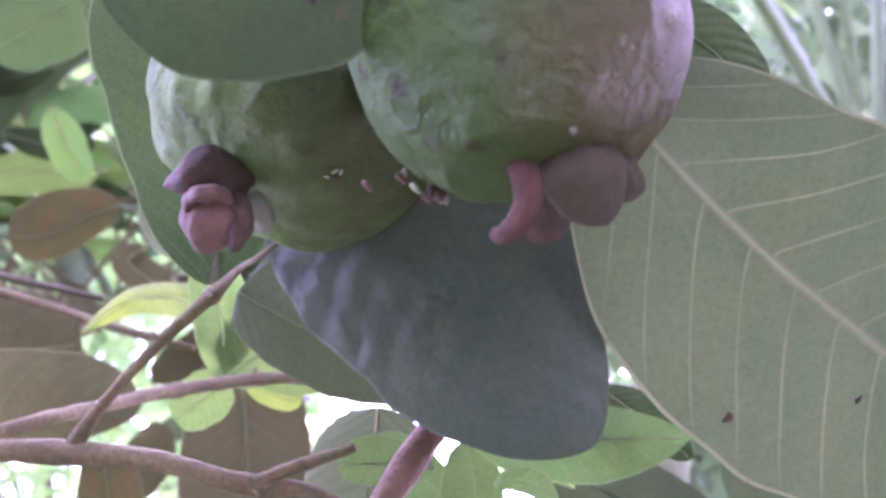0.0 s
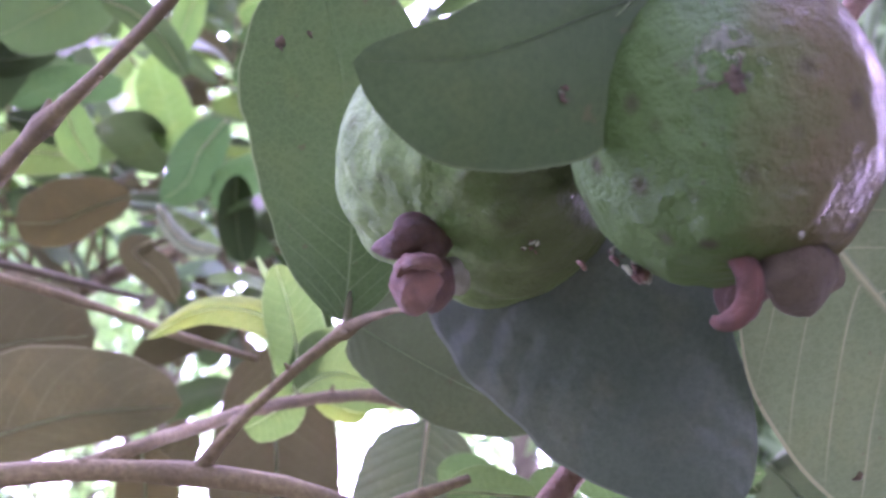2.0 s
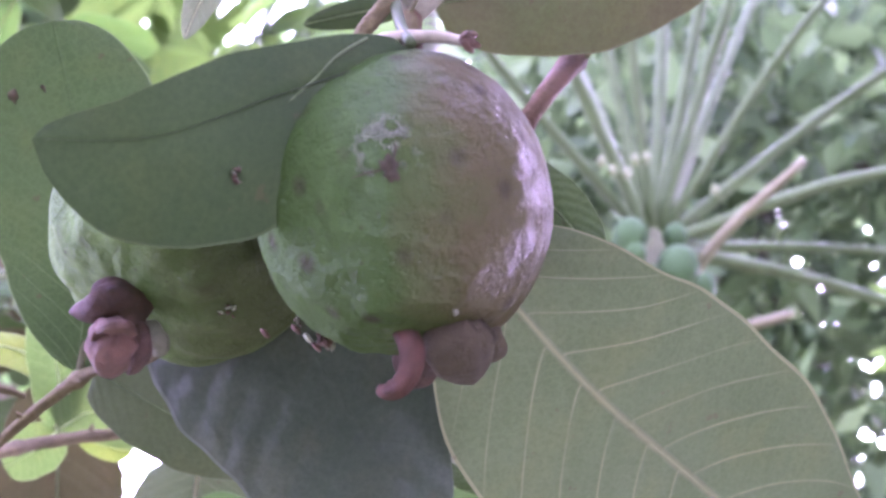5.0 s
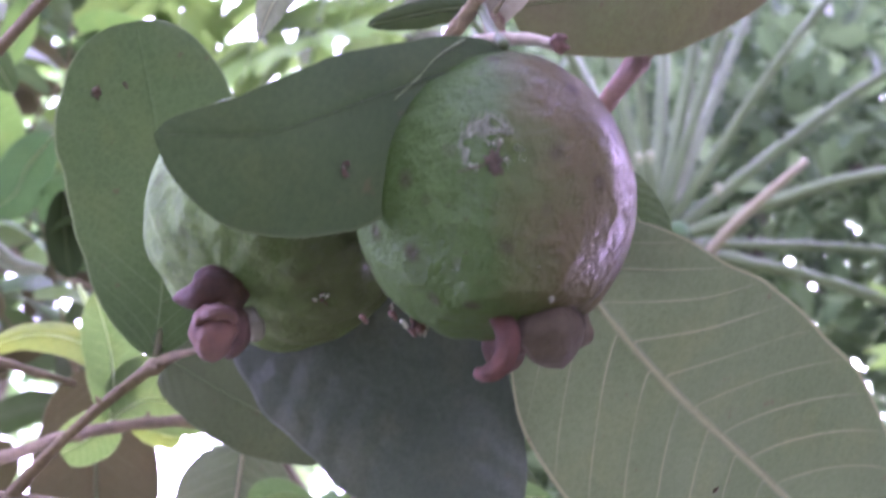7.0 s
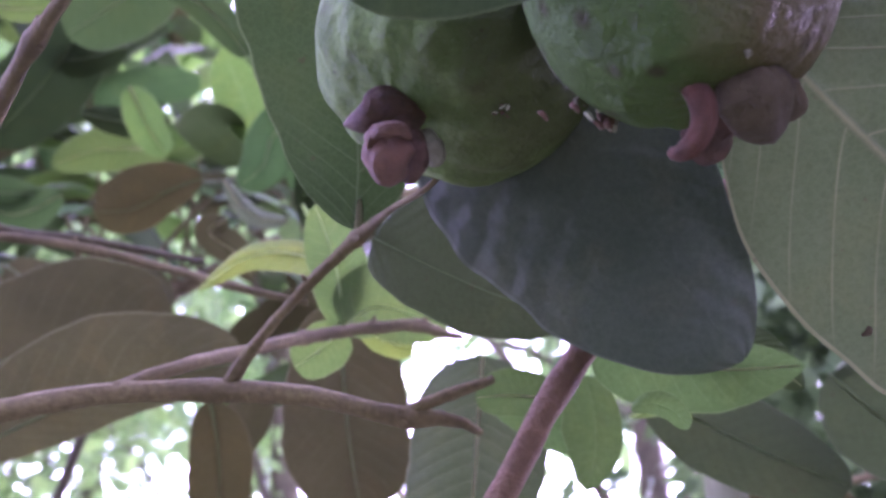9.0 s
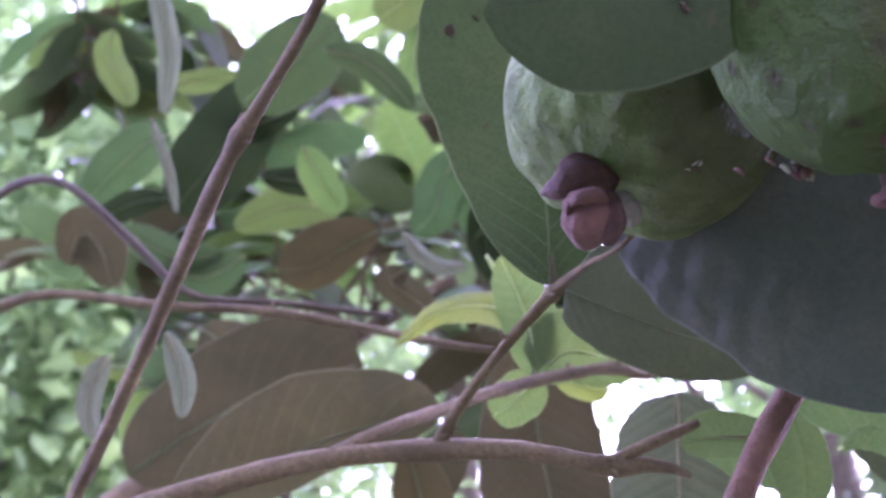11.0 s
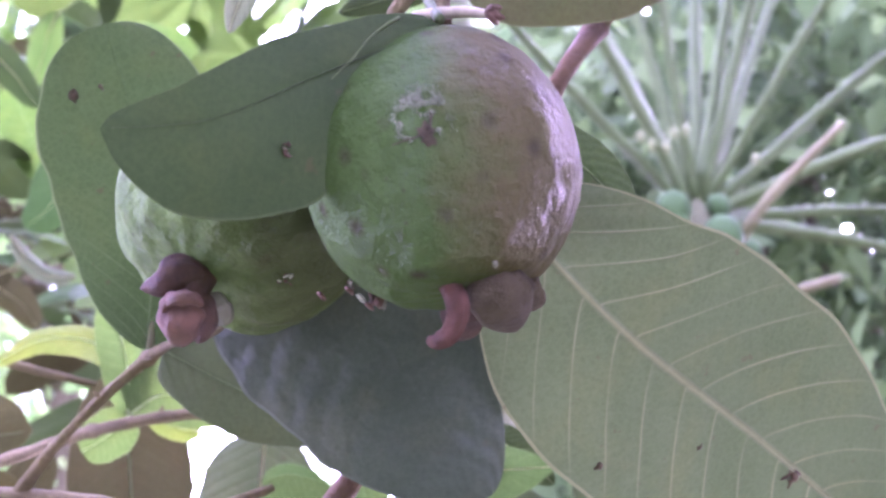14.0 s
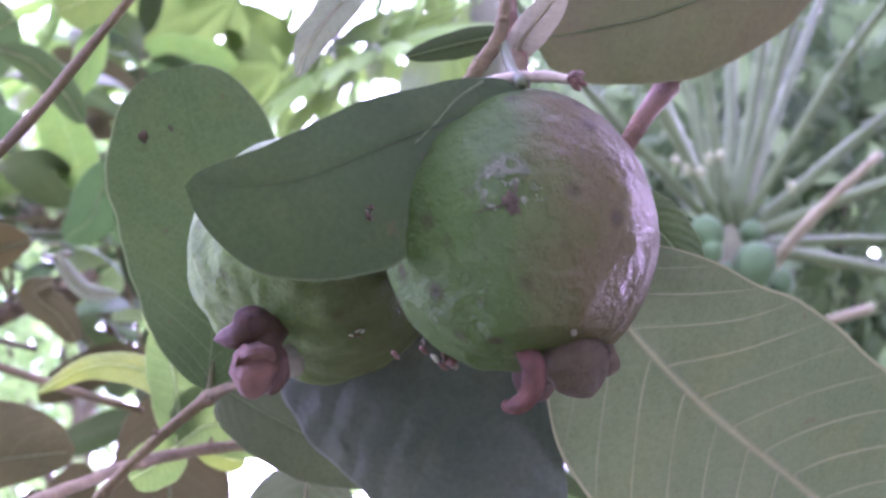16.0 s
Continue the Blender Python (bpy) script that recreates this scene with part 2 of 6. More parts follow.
    nt.links.new(c, bsdf.inputs["Base Color"])
    nt.links.new(ramp(nt, n2, [(0.3, (rough,) * 3), (0.75, (rough + 0.15,) * 3)]), bsdf.inputs["Roughness"])
    bsdf.inputs["Specular IOR Level"].default_value = spec
    bsdf.inputs["Subsurface Weight"].default_value = 0.05
    bsdf.inputs["Subsurface Radius"].default_value = (0.006, 0.008, 0.003)
    # shallow dimples and grain
    pits = node(nt, "ShaderNodeTexVoronoi", Scale=8.0)
    pits.feature = "SMOOTH_F1"
    pits.inputs["Smoothness"].default_value = 1.0
    nt.links.new(obj, pits.inputs["Vector"])
    h = math_node(nt, "ADD", n2, math_node(nt, "ADD", math_node(nt, "MULTIPLY", pits.outputs["Distance"], 0.35), math_node(nt, "MULTIPLY", n3, 0.16)))
    nt.links.new(bump(nt, h, 0.3, 0.02), bsdf.inputs["Normal"])
    bsdf.inputs["Coat Weight"].default_value = coat
    bsdf.inputs["Coat Roughness"].default_value = 0.12
    bsdf.inputs["Coat IOR"].default_value = 1.38
    nt.links.new(bump(nt, h, 0.45, 0.035), bsdf.inputs["Coat Normal"])
    return m


LEAF_DARK = leaf_material("leaf_dark_underside", (0.026, 0.042, 0.016), (0.018, 0.031, 0.012), (0.05, 0.068, 0.032), pairs=12, through=0.18, vein_amount=0.06, spots=0.3, rough=0.6, glow=1.2, lumps=0.6, quilt=0.25, spec=0.07)
LEAF_BLUE = leaf_material("leaf_dark_face", (0.036, 0.051, 0.03), (0.024, 0.036, 0.021), (0.07, 0.084, 0.058), pairs=9.5, through=0.1, vein_amount=0.03, rough=0.5, quilt=1.1, spots=0.12, glow=1.2, slant=0.8, lumps=3.0, wander=0.12, specks=0.8)
LEAF_MID = leaf_material("leaf_green", (0.042, 0.07, 0.026), (0.031, 0.054, 0.02), (0.14, 0.18, 0.09), pairs=12, through=0.12, vein_amount=0.5, vein_fade=1.5, glow=1.15, slant=0.9, lumps=0.4, wander=0.05)
# copy of the green leaf, its colour set for the shaded side
LEAF_BACK = leaf_material("leaf_green_shaded", (0.046, 0.066, 0.03), (0.036, 0.053, 0.024), (0.11, 0.13, 0.08), pairs=12, through=0.2, vein_amount=0.1, glow=1.2, slant=0.9)
LEAF_VEINY = leaf_material("leaf_grey_green_veined", (0.054, 0.075, 0.036), (0.042, 0.061, 0.028), (0.145, 0.15, 0.085), pairs=13, through=0.25, vein_amount=0.5, spots=0.4, rough=0.6, glow=1.2, rib_width=0.04, slant=0.75, quilt=1.2, lumps=0.8, wander=0.05)
LEAF_YOUNG = leaf_material("leaf_young", (0.105, 0.165, 0.055), (0.08, 0.135, 0.045), (0.25, 0.32, 0.16), pairs=10, through=0.42, vein_amount=0.35, spots=0.05, glow=1.3)
LEAF_YELLOW = leaf_material("leaf_yellow_green", (0.13, 0.185, 0.054), (0.105, 0.158, 0.047), (0.27, 0.34, 0.15), pairs=10, through=0.42, vein_amount=0.3, spots=0.05, glow=1.3)
LEAF_FRESH = leaf_material("leaf_fresh_green", (0.06, 0.1, 0.036), (0.047, 0.082, 0.03), (0.13, 0.17, 0.085), pairs=11, through=0.35, vein_amount=0.25, spots=0.1, glow=1.35)
LEAF_BROWN = leaf_material("leaf_brown_green", (0.053, 0.05, 0.02), (0.038, 0.037, 0.015), (0.13, 0.12, 0.075), pairs=12, through=0.28, vein_amount=0.15, glow=1.2, vary=0.06, rough=0.7, spec=0.08)
LEAF_OLD = leaf_material("leaf_dull_underside", (0.056, 0.057, 0.025), (0.041, 0.043, 0.019), (0.13, 0.13, 0.08), pairs=12, through=0.22, vein_amount=0.25, glow=1.2, slant=0.9, lumps=1.2, rough=0.75, spec=0.06)
LEAF_OLIVE = leaf_material("leaf_olive_brown", (0.046, 0.066, 0.025), (0.054, 0.052, 0.026), (0.09, 0.1, 0.055), pairs=12, through=0.18, vein_amount=0.06, glow=1.1, spots=0.6, rough=0.6, lumps=0.8)
LEAF_GREY = leaf_material("leaf_grey_back", (0.105, 0.135, 0.075), (0.08, 0.105, 0.058), (0.22, 0.25, 0.18), pairs=12, through=0.25, vein_amount=0.35, glow=1.2, rough=0.65)
LEAF_DRY = leaf_material("leaf_dry", (0.15, 0.155, 0.1), (0.11, 0.11, 0.07), (0.26, 0.24, 0.18), pairs=9, through=0.2, vein_amount=0.3, rough=0.7)
LEAF_TREE = leaf_material("leaf_background_green", (0.045, 0.083, 0.03), (0.03, 0.06, 0.021), (0.13, 0.165, 0.095), pairs=11, through=0.3, vein_amount=0.3, vary=0.3, spots=0.1, rough=0.5, glow=1.35, spec=0.15)
LEAF_LIGHT = leaf_material("leaf_background_light", (0.07, 0.118, 0.036), (0.054, 0.095, 0.029), (0.19, 0.24, 0.13), pairs=11, through=0.4, vein_amount=0.3, vary=0.25, spots=0.1, glow=1.5)
PAPAYA_LEAF = leaf_material("papaya_leaf_green", (0.115, 0.185, 0.062), (0.09, 0.155, 0.05), (0.18, 0.24, 0.12), pairs=9, through=0.45, vein_amount=0.3, vary=0.15, spots=0.0, glow=1.35)
BARK_PINK = bark_material("stem_reddish", (0.142, 0.09, 0.048), (0.076, 0.049, 0.027), 90.0, 0.7)
BARK = bark_material("bark_brown", (0.155, 0.132, 0.058), (0.064, 0.053, 0.023), 110.0, 0.85)
BARK_DARK = bark_material("bark_dark", (0.085, 0.076, 0.038), (0.042, 0.038, 0.02), 40.0)
RIB = plain_material("midrib_pale", (0.225, 0.235, 0.12), (0.18, 0.175, 0.09), 120.0, 0.5, 0.0005, 0.2, 0.5)
RIB_DARK = plain_material("midrib_dark", (0.085, 0.12, 0.045), (0.06, 0.09, 0.034), 120.0, 0.5, 0.0005, 0.2, 0.3)
RIB_DEEP = plain_material("midrib_deep", (0.024, 0.038, 0.015), (0.018, 0.029, 0.011), 120.0, 0.6, 0.0005, 0.1)
RIB_YOUNG = plain_material("midrib_young", (0.32, 0.42, 0.18), (0.25, 0.34, 0.14), 120.0, 0.5, 0.0005, 0.2, 0.5)
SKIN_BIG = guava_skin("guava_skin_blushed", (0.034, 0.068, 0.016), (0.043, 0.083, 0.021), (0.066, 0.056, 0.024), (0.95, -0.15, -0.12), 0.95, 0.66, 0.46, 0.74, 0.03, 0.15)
# the darker side towards the larger fruit is shade put into the colour
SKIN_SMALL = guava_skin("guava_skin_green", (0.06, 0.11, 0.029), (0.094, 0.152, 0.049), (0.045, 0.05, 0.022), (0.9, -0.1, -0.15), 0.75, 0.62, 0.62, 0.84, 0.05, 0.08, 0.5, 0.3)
SEPAL = plain_material("sepal_dry_red", (0.064, 0.033, 0.015), (0.031, 0.018, 0.008), 260.0, 0.75, 0.004)
SEPAL_PINK = plain_material("sepal_pink", (0.09, 0.044, 0.026), (0.046, 0.027, 0.015), 240.0, 0.7, 0.004, 0.2, 0.2)
SEPAL_ROSE = plain_material("sepal_rose_brown", (0.098, 0.05, 0.025), (0.05, 0.029, 0.014), 240.0, 0.75, 0.004)
SEPAL_BROWN = plain_material("sepal_brown", (0.055, 0.046, 0.021), (0.033, 0.028, 0.013), 220.0, 0.8, 0.004, 0.2)
SEPAL_PALE = plain_material("sepal_pale_green", (0.12, 0.13, 0.075), (0.08, 0.085, 0.05), 220.0, 0.7, 0.003)
CRUST = plain_material("scar_crust_pale", (0.34, 0.38, 0.26), (0.16, 0.185, 0.12), 400.0, 0.5, 0.001)
SCAR = plain_material("scar_brown", (0.052, 0.038, 0.014), (0.026, 0.02, 0.007), 300.0, 0.8, 0.002)
PETIOLE = plain_material("papaya_petiole", (0.094, 0.138, 0.055), (0.07, 0.106, 0.041), 20.0, 0.6, 0.002, 0.15)
PETIOLE_DRY = plain_material("papaya_petiole_dry", (0.19, 0.185, 0.1), (0.14, 0.135, 0.07), 20.0, 0.6, 0.002, 0.15)
PAPAYA_TRUNK = bark_material("papaya_trunk", (0.12, 0.135, 0.066), (0.07, 0.08, 0.04), 12.0)
PAPAYA_SKIN = plain_material("papaya_skin", (0.048, 0.095, 0.034), (0.036, 0.072, 0.027), 14.0, 0.7, 0.003, 0.08)
FLOWER = plain_material("papaya_flower", (0.16, 0.19, 0.08), (0.12, 0.15, 0.058), 60.0, 0.6)
ORANGE = plain_material("tarp_orange", (0.62, 0.2, 0.08), (0.5, 0.15, 0.06), 8.0, 0.55)
ROPE = plain_material("dry_fibre", (0.3, 0.28, 0.19), (0.2, 0.18, 0.12), 300.0, 0.8)
SOIL = plain_material("ground_soil_and_grass", (0.085, 0.075, 0.045), (0.045, 0.07, 0.025), 2.5, 0.95, 0.02)


# ---- mesh helpers ----
def smooth(me):
    me.polygons.foreach_set("use_smooth", [True] * len(me.polygons))
    return me


def link(name, me, material, parent, label=""):
    """One mesh object under a thing or under a part."""
    if not me.materials:
        me.materials.append(material)
    ob = new(name, me)
    ob.parent = parent
    return tagged(ob, label) if label else ob


def thing(name, base, label, category, group="", kind=""):
    ob = new(name)
    ob.location = base
    bpy.context.view_layer.update()
    return tagged(ob, label, category, group, kind)


def under(ob, parent):
    """Keeps world coordinates of a mesh built in the world under a parent that stands elsewhere."""
    ob.parent = parent
    ob.matrix_parent_inverse = Matrix.Translation(parent.matrix_world.translation).inverted()
    return ob


def chords(pts):
    """How far along the curve each of its points lies, from 0 to 1."""
    d = np.linalg.norm(np.diff(np.asarray(pts, float)[:, :3], axis=0), axis=1) ** 0.8
    t = np.concatenate([[0], np.cumsum(d)])
    return t / t[-1]


def curve_at(pts, s):
    """A smooth curve through the points, spaced by their distances."""
    pts = np.asarray(pts, float)
    t = chords(pts)
    n = len(pts)
    m = np.empty_like(pts)
    for i in range(n):
        a, b = max(i - 1, 0), min(i + 1, n - 1)
        if 0 < i < n - 1:
            u, v = (pts[i] - pts[a]) / (t[i] - t[a]), (pts[b] - pts[i]) / (t[b] - t[i])
            m[i] = (u * (t[b] - t[i]) + v * (t[i] - t[a])) / (t[b] - t[a])
        else:
            m[i] = (pts[b] - pts[a]) / (t[b] - t[a])
    s = np.clip(np.asarray(s, float), 0, 1)
    i = np.clip(np.searchsorted(t, s, side="right") - 1, 0, n - 2)
    h = (t[i + 1] - t[i])[:, None]
    f = ((s - t[i]) / (t[i + 1] - t[i]))[:, None]
    return (2 * f ** 3 - 3 * f ** 2 + 1) * pts[i] + (f ** 3 - 2 * f ** 2 + f) * h * m[i] + (3 * f ** 2 - 2 * f ** 3) * pts[i + 1] + (f ** 3 - f ** 2) * h * m[i + 1]


def tube_mesh(name, pts, steps=24, sides=10, rough=0.06, seed=0, knots=()):
    """A tapered, slightly uneven stem through (x, y, z, radius) rows; knots: (row, swelling)."""
    rng = np.random.RandomState(seed)
    s = np.linspace(0, 1, steps)
    rows = curve_at(pts, s)
    c, r = rows[:, :3], rows[:, 3].copy()
    along = np.concatenate([[0], np.cumsum(np.linalg.norm(np.diff(c, axis=0), axis=1))])
    for k, amount in knots:
        at = np.interp(chords(pts)[k], s, along)
        r *= 1 + amount * np.exp(-((along - at) / (1.4 * pts[k][3])) ** 2)
    t = np.gradient(c, axis=0)
    t /= np.linalg.norm(t, axis=1)[:, None]
    ref = np.array([0.3, 0.2, 1.0]) if abs(t[:, 2]).mean() < 0.8 else np.array([1.0, 0.2, 0.0])
    verts = []
    for i in range(steps):
        u = np.cross(t[i], ref)
        u /= np.linalg.norm(u)
        v = np.cross(t[i], u)
        for k in range(sides):
            a = 2 * math.pi * k / sides
            rr = r[i] * (1 + rough * rng.uniform(-1, 1))
            verts.append(c[i] + rr * (math.cos(a) * u + math.sin(a) * v))
    faces = [(i * sides + k, i * sides + (k + 1) % sides, (i + 1) * sides + (k + 1) % sides, (i + 1) * sides + k) for i in range(steps - 1) for k in range(sides)]
    faces.append(tuple(range(sides))[::-1])
    faces.append(tuple((steps - 1) * sides + k for k in range(sides)))
    me = bpy.data.meshes.new(name)
    me.from_pydata([tuple(v) for v in verts], [], faces)
    return smooth(me)


def blade_mesh(name, mid, facing, wl, wr, shape=(0.6, 0.6), bend=(0, 0), wave=0.0, nu=30, nv=8, seed=0, relief=None):
    """A leaf blade along the midrib curve `mid`. wl, wr: greatest half widths; shape: how narrow base and tip are;
    bend: degrees by which each half curls away from `facing`; wave: ripple of the margin;
    relief: (pairs, slant, height) of the raised side veins."""
    rng = np.random.RandomState(seed)
    s = np.linspace(0.0, 1, nu + 1)
    m = curve_at(mid, s)
    t = np.gradient(m, axis=0)
    t /= np.linalg.norm(t, axis=1)[:, None]
    face = np.asarray(facing, float)
    face = face / np.linalg.norm(face)
    a, b = shape
    pk = a / (a + b)
    prof = (np.clip(s, 1e-6, 1) / pk) ** a * (np.clip(1 - s, 1e-6, 1) / (1 - pk)) ** b
    ph = rng.uniform(0, 6.28, 4)
    length = np.linalg.norm(np.diff(m, axis=0), axis=1).sum()
    verts, uvs = [], []
    for i in range(nu + 1):
        side = np.cross(t[i], face)
        side /= np.linalg.norm(side)
        nor = np.cross(side, t[i])
        for k in range(-nv, nv + 1):
            v = math.copysign((abs(k) / nv) ** 1.35, k)
            w = (wr if v > 0 else wl) * prof[i]
            w *= 1 + 0.035 * math.sin(9 * s[i] + ph[0] + (2 if v > 0 else 0)) * abs(v) + 0.015 * math.sin(23 * s[i] + ph[1] + 3 * (v > 0)) * abs(v) + 0.007 * math.sin(47 * s[i] + ph[3] + 5 * (v > 0)) * abs(v)
            be = radians(bend[1] if v > 0 else bend[0]) * abs(v) * 0.6
            p = m[i] + w * v * math.cos(be) * side - w * abs(v) * math.sin(be) * nor
            p = p + nor * wave * length * v * v * prof[i] * math.sin(7 * s[i] + ph[2] + (1.7 if v > 0 else 0))
            if relief:
                pairs, slant, height = relief
                off = (s[i] - 0.25 * slant * abs(v) ** 1.25 + (0.35 / pairs if v > 0 else 0)) * pairs
                off = (off - math.floor(off) - 0.5) * length / pairs
                p = p + nor * height * min(1.0, 1.6 * prof[i] ** 2) * (1 - 0.8 * abs(v)) * math.exp(-(off / 0.0008) ** 2) * (1 - abs(v) ** 6)
                p = p + nor * (2.6 if height > 0 else 0.0) * height * math.exp(-(abs(v) * w / (0.0011 * (1.15 - s[i]))) ** 2)
            else:
                p = p - nor * 0.0004 * (1 - min(1, abs(v) * 6)) * prof[i]
            verts.append(tuple(p))
            uvs.append((s[i], 0.5 + 0.5 * v))
    w_ = 2 * nv + 1
    faces = [(i * w_ + k, i * w_ + k + 1, (i + 1) * w_ + k + 1, (i + 1) * w_ + k) for i in range(nu) for k in range(w_ - 1)]
    me = bpy.data.meshes.new(name)
    me.from_pydata(verts, [], faces)
    layer = me.uv_layers.new(name="UVMap")
    idx = np.empty(len(me.loops), dtype=np.int64)
    me.loops.foreach_get("vertex_index", idx)
    layer.data.foreach_set("uv", np.asarray(uvs)[idx].ravel())
    return smooth(me)


SEED = [100]


def leaf(parent, mid, facing, wl, wr, shape, bend, material, label="", rib=None, rib_r=0.0011, wave=0.0, petiole=None, relief=None):
    """A leaf as a part: its blade, with the midrib and the stalk as pieces of it."""
    SEED[0] += 1
    blade = link("leaf", blade_mesh("leaf", mid, facing, wl, wr, shape, bend, wave, 240 if relief else 36, 36 if relief else 9, SEED[0], relief), material, None, label)
    under(blade, parent)
    face = np.asarray(facing, float) / np.linalg.norm(facing)
    if rib:
        c = curve_at(mid, np.linspace(0, 0.97, 8)) + 0.0004 * face
        rr = np.linspace(rib_r, rib_r * 0.25, 8)
        piece = link("midrib", tube_mesh("midrib", np.column_stack([c, rr]), 22, 6, 0.04, SEED[0]), rib, None)
        under(piece, parent)
        piece.parent = blade
        piece.matrix_parent_inverse = Matrix.Identity(4)
        piece.matrix_basis = Matrix.Identity(4)
    if petiole:
        p = link("petiole", tube_mesh("petiole", petiole, 14, 8, 0.04, SEED[0]), RIB_DARK if rib is RIB_DEEP else rib or RIB, None)
        p.parent = blade
        p.matrix_basis = Matrix.Identity(4)
    return blade


def stem(parent, name, pts, material, label="", steps=28, sides=10, rough=0.1, knots=()):
    SEED[0] += 1
    ob = link(name, tube_mesh(name, pts, steps, sides, rough, SEED[0], knots), material, None, label)
    return under(ob, parent)


# ---- ground ----
def ground_sheet():
    n = 24
    edge = [-400, -120, -60, -30, -16] + list(np.linspace(-9, 9, n)) + [16, 30, 60, 120, 400]
    verts = [(x, y, 0.03 * noise.noise((x * 0.7, y * 0.7, 0))) for y in edge for x in edge]
    k = len(edge)
    me = bpy.data.meshes.new("ground")
    me.from_pydata(verts, [], [(j * k + i, j * k + i + 1, (j + 1) * k + i + 1, (j + 1) * k + i) for j in range(k - 1) for i in range(k - 1)])
    me.materials.append(SOIL)
    return tagged(new("ground", smooth(me)), "bare brown soil with patches of grass under trees", "ground", kind="structure")


ground_sheet()

# ---- the guava tree: trunk and limbs out of view, twigs and leaves round the camera ----
TREE = thing("guava_tree", (-0.75, 0.55, 0.0), "guava tree with pinkish twigs and large veined leaves", "tree")
# main reddish stem, behind the fruits
stem(TREE, "stem", [(-0.7600, 0.5500, 0.9500, 0.0130), (-0.3500, 0.4600, 1.3200, 0.0090), (-0.0296, 0.3361, 1.6052, 0.0042), (-0.0125, 0.3233, 1.6329, 0.0042), (0.0023, 0.3192, 1.6531, 0.0040), (0.0465, 0.3190, 1.6991, 0.0041), (0.0601, 0.3055, 1.7357, 0.0038), (0.0560, 0.2505, 1.7457, 0.0032), (0.0730, 0.2553, 1.7713, 0.0032), (0.0879, 0.2721, 1.8029, 0.0029), (0.1060, 0.2729, 1.8805, 0.0027)], BARK_PINK, "reddish guava stem", steps=90, sides=12, knots=((8, 0.35),))
# lower branch with its forks
stem(TREE, "branch", [(-0.7500, 0.5600, 1.3500, 0.0120), (-0.4500, 0.4200, 1.5800, 0.0070), (-0.1922, 0.3786, 1.6518, 0.0039), (-0.1535, 0.3726, 1.6557, 0.0037), (-0.1129, 0.3717, 1.6553, 0.0035), (-0.0831, 0.3679, 1.6513, 0.0032), (-0.0565, 0.3675, 1.6440, 0.0030), (-0.0403, 0.3722, 1.6443, 0.0023), (-0.0315, 0.3840, 1.6431, 0.0011)], BARK, "brown guava branch", steps=54, sides=10, knots=((4, 0.25), (6, 0.3)))
stem(TREE, "twig", [(-0.0580, 0.3686, 1.6440, 0.0025), (-0.0472, 0.3669, 1.6484, 0.0021), (-0.0365, 0.3686, 1.6527, 0.0020), (-0.0270, 0.3724, 1.6571, 0.0015)], BARK, "short side twig")
stem(TREE, "twig", [(-0.1495, 0.3714, 1.6561, 0.0029), (-0.1343, 0.3815, 1.6662, 0.0026), (-0.1184, 0.4130, 1.6828, 0.0024), (-0.0996, 0.4510, 1.7019, 0.0026), (-0.0747, 0.4719, 1.7133, 0.0026), (-0.0556, 0.4864, 1.7189, 0.0024), (-0.0452, 0.4984, 1.7192, 0.0020), (-0.0385, 0.5030, 1.7195, 0.0012)], BARK, "brown twig bearing young leaves", steps=44, sides=10, knots=((3, 0.25), (5, 0.3)))
stem(TREE, "twig", [(-0.1146, 0.3732, 1.6543, 0.0031), (-0.1042, 0.3658, 1.6668, 0.0020), (-0.0878, 0.3562, 1.6820, 0.0018), (-0.0685, 0.3451, 1.6958, 0.0020), (-0.0561, 0.3176, 1.6920, 0.0010), (-0.0415, 0.2834, 1.6837, 0.0008), (-0.0323, 0.2801, 1.6918, 0.0008)], BARK, "thin twig that carries the smaller fruit", steps=44, sides=10, knots=((3, 0.45),))
# thin twigs farther off
stem(TREE, "twig", [(-0.7400, 0.8000, 1.5000, 0.0050), (-0.3581, 0.5405, 1.8090, 0.0027), (-0.2859, 0.5350, 1.7930, 0.0026), (-0.2262, 0.5360, 1.7835, 0.0025), (-0.1823, 0.5362, 1.7712, 0.0022), (-0.1378, 0.5276, 1.7544, 0.0022), (-0.1100, 0.5240, 1.7458, 0.0016)], BARK, "thin brown twig", steps=40, sides=10, knots=((3, 0.3),))
stem(TREE, "twig", [(-0.7400, 0.8500, 1.7500, 0.0050), (-0.3789, 0.5920, 1.9066, 0.0027), (-0.3304, 0.5972, 1.8614, 0.0026), (-0.2998, 0.6045, 1.8306, 0.0023), (-0.2461, 0.6149, 1.8231, 0.0023), (-0.1831, 0.6277, 1.8130, 0.0016)], BARK_DARK, "thin dark twig", steps=40, sides=10)
stem(TREE, "twig", [(-0.2750, 0.7451, 1.7749, 0.0032), (-0.2796, 0.7440, 1.7526, 0.0032), (-0.2869, 0.7440, 1.7276, 0.0031), (-0.2936, 0.7438, 1.7031, 0.0034), (-0.3030, 0.7473, 1.6700, 0.0037), (-0.5500, 0.8000, 1.5000, 0.0060), (-0.7600, 0.6000, 1.3000, 0.0090)], BARK_DARK, steps=30, sides=10)
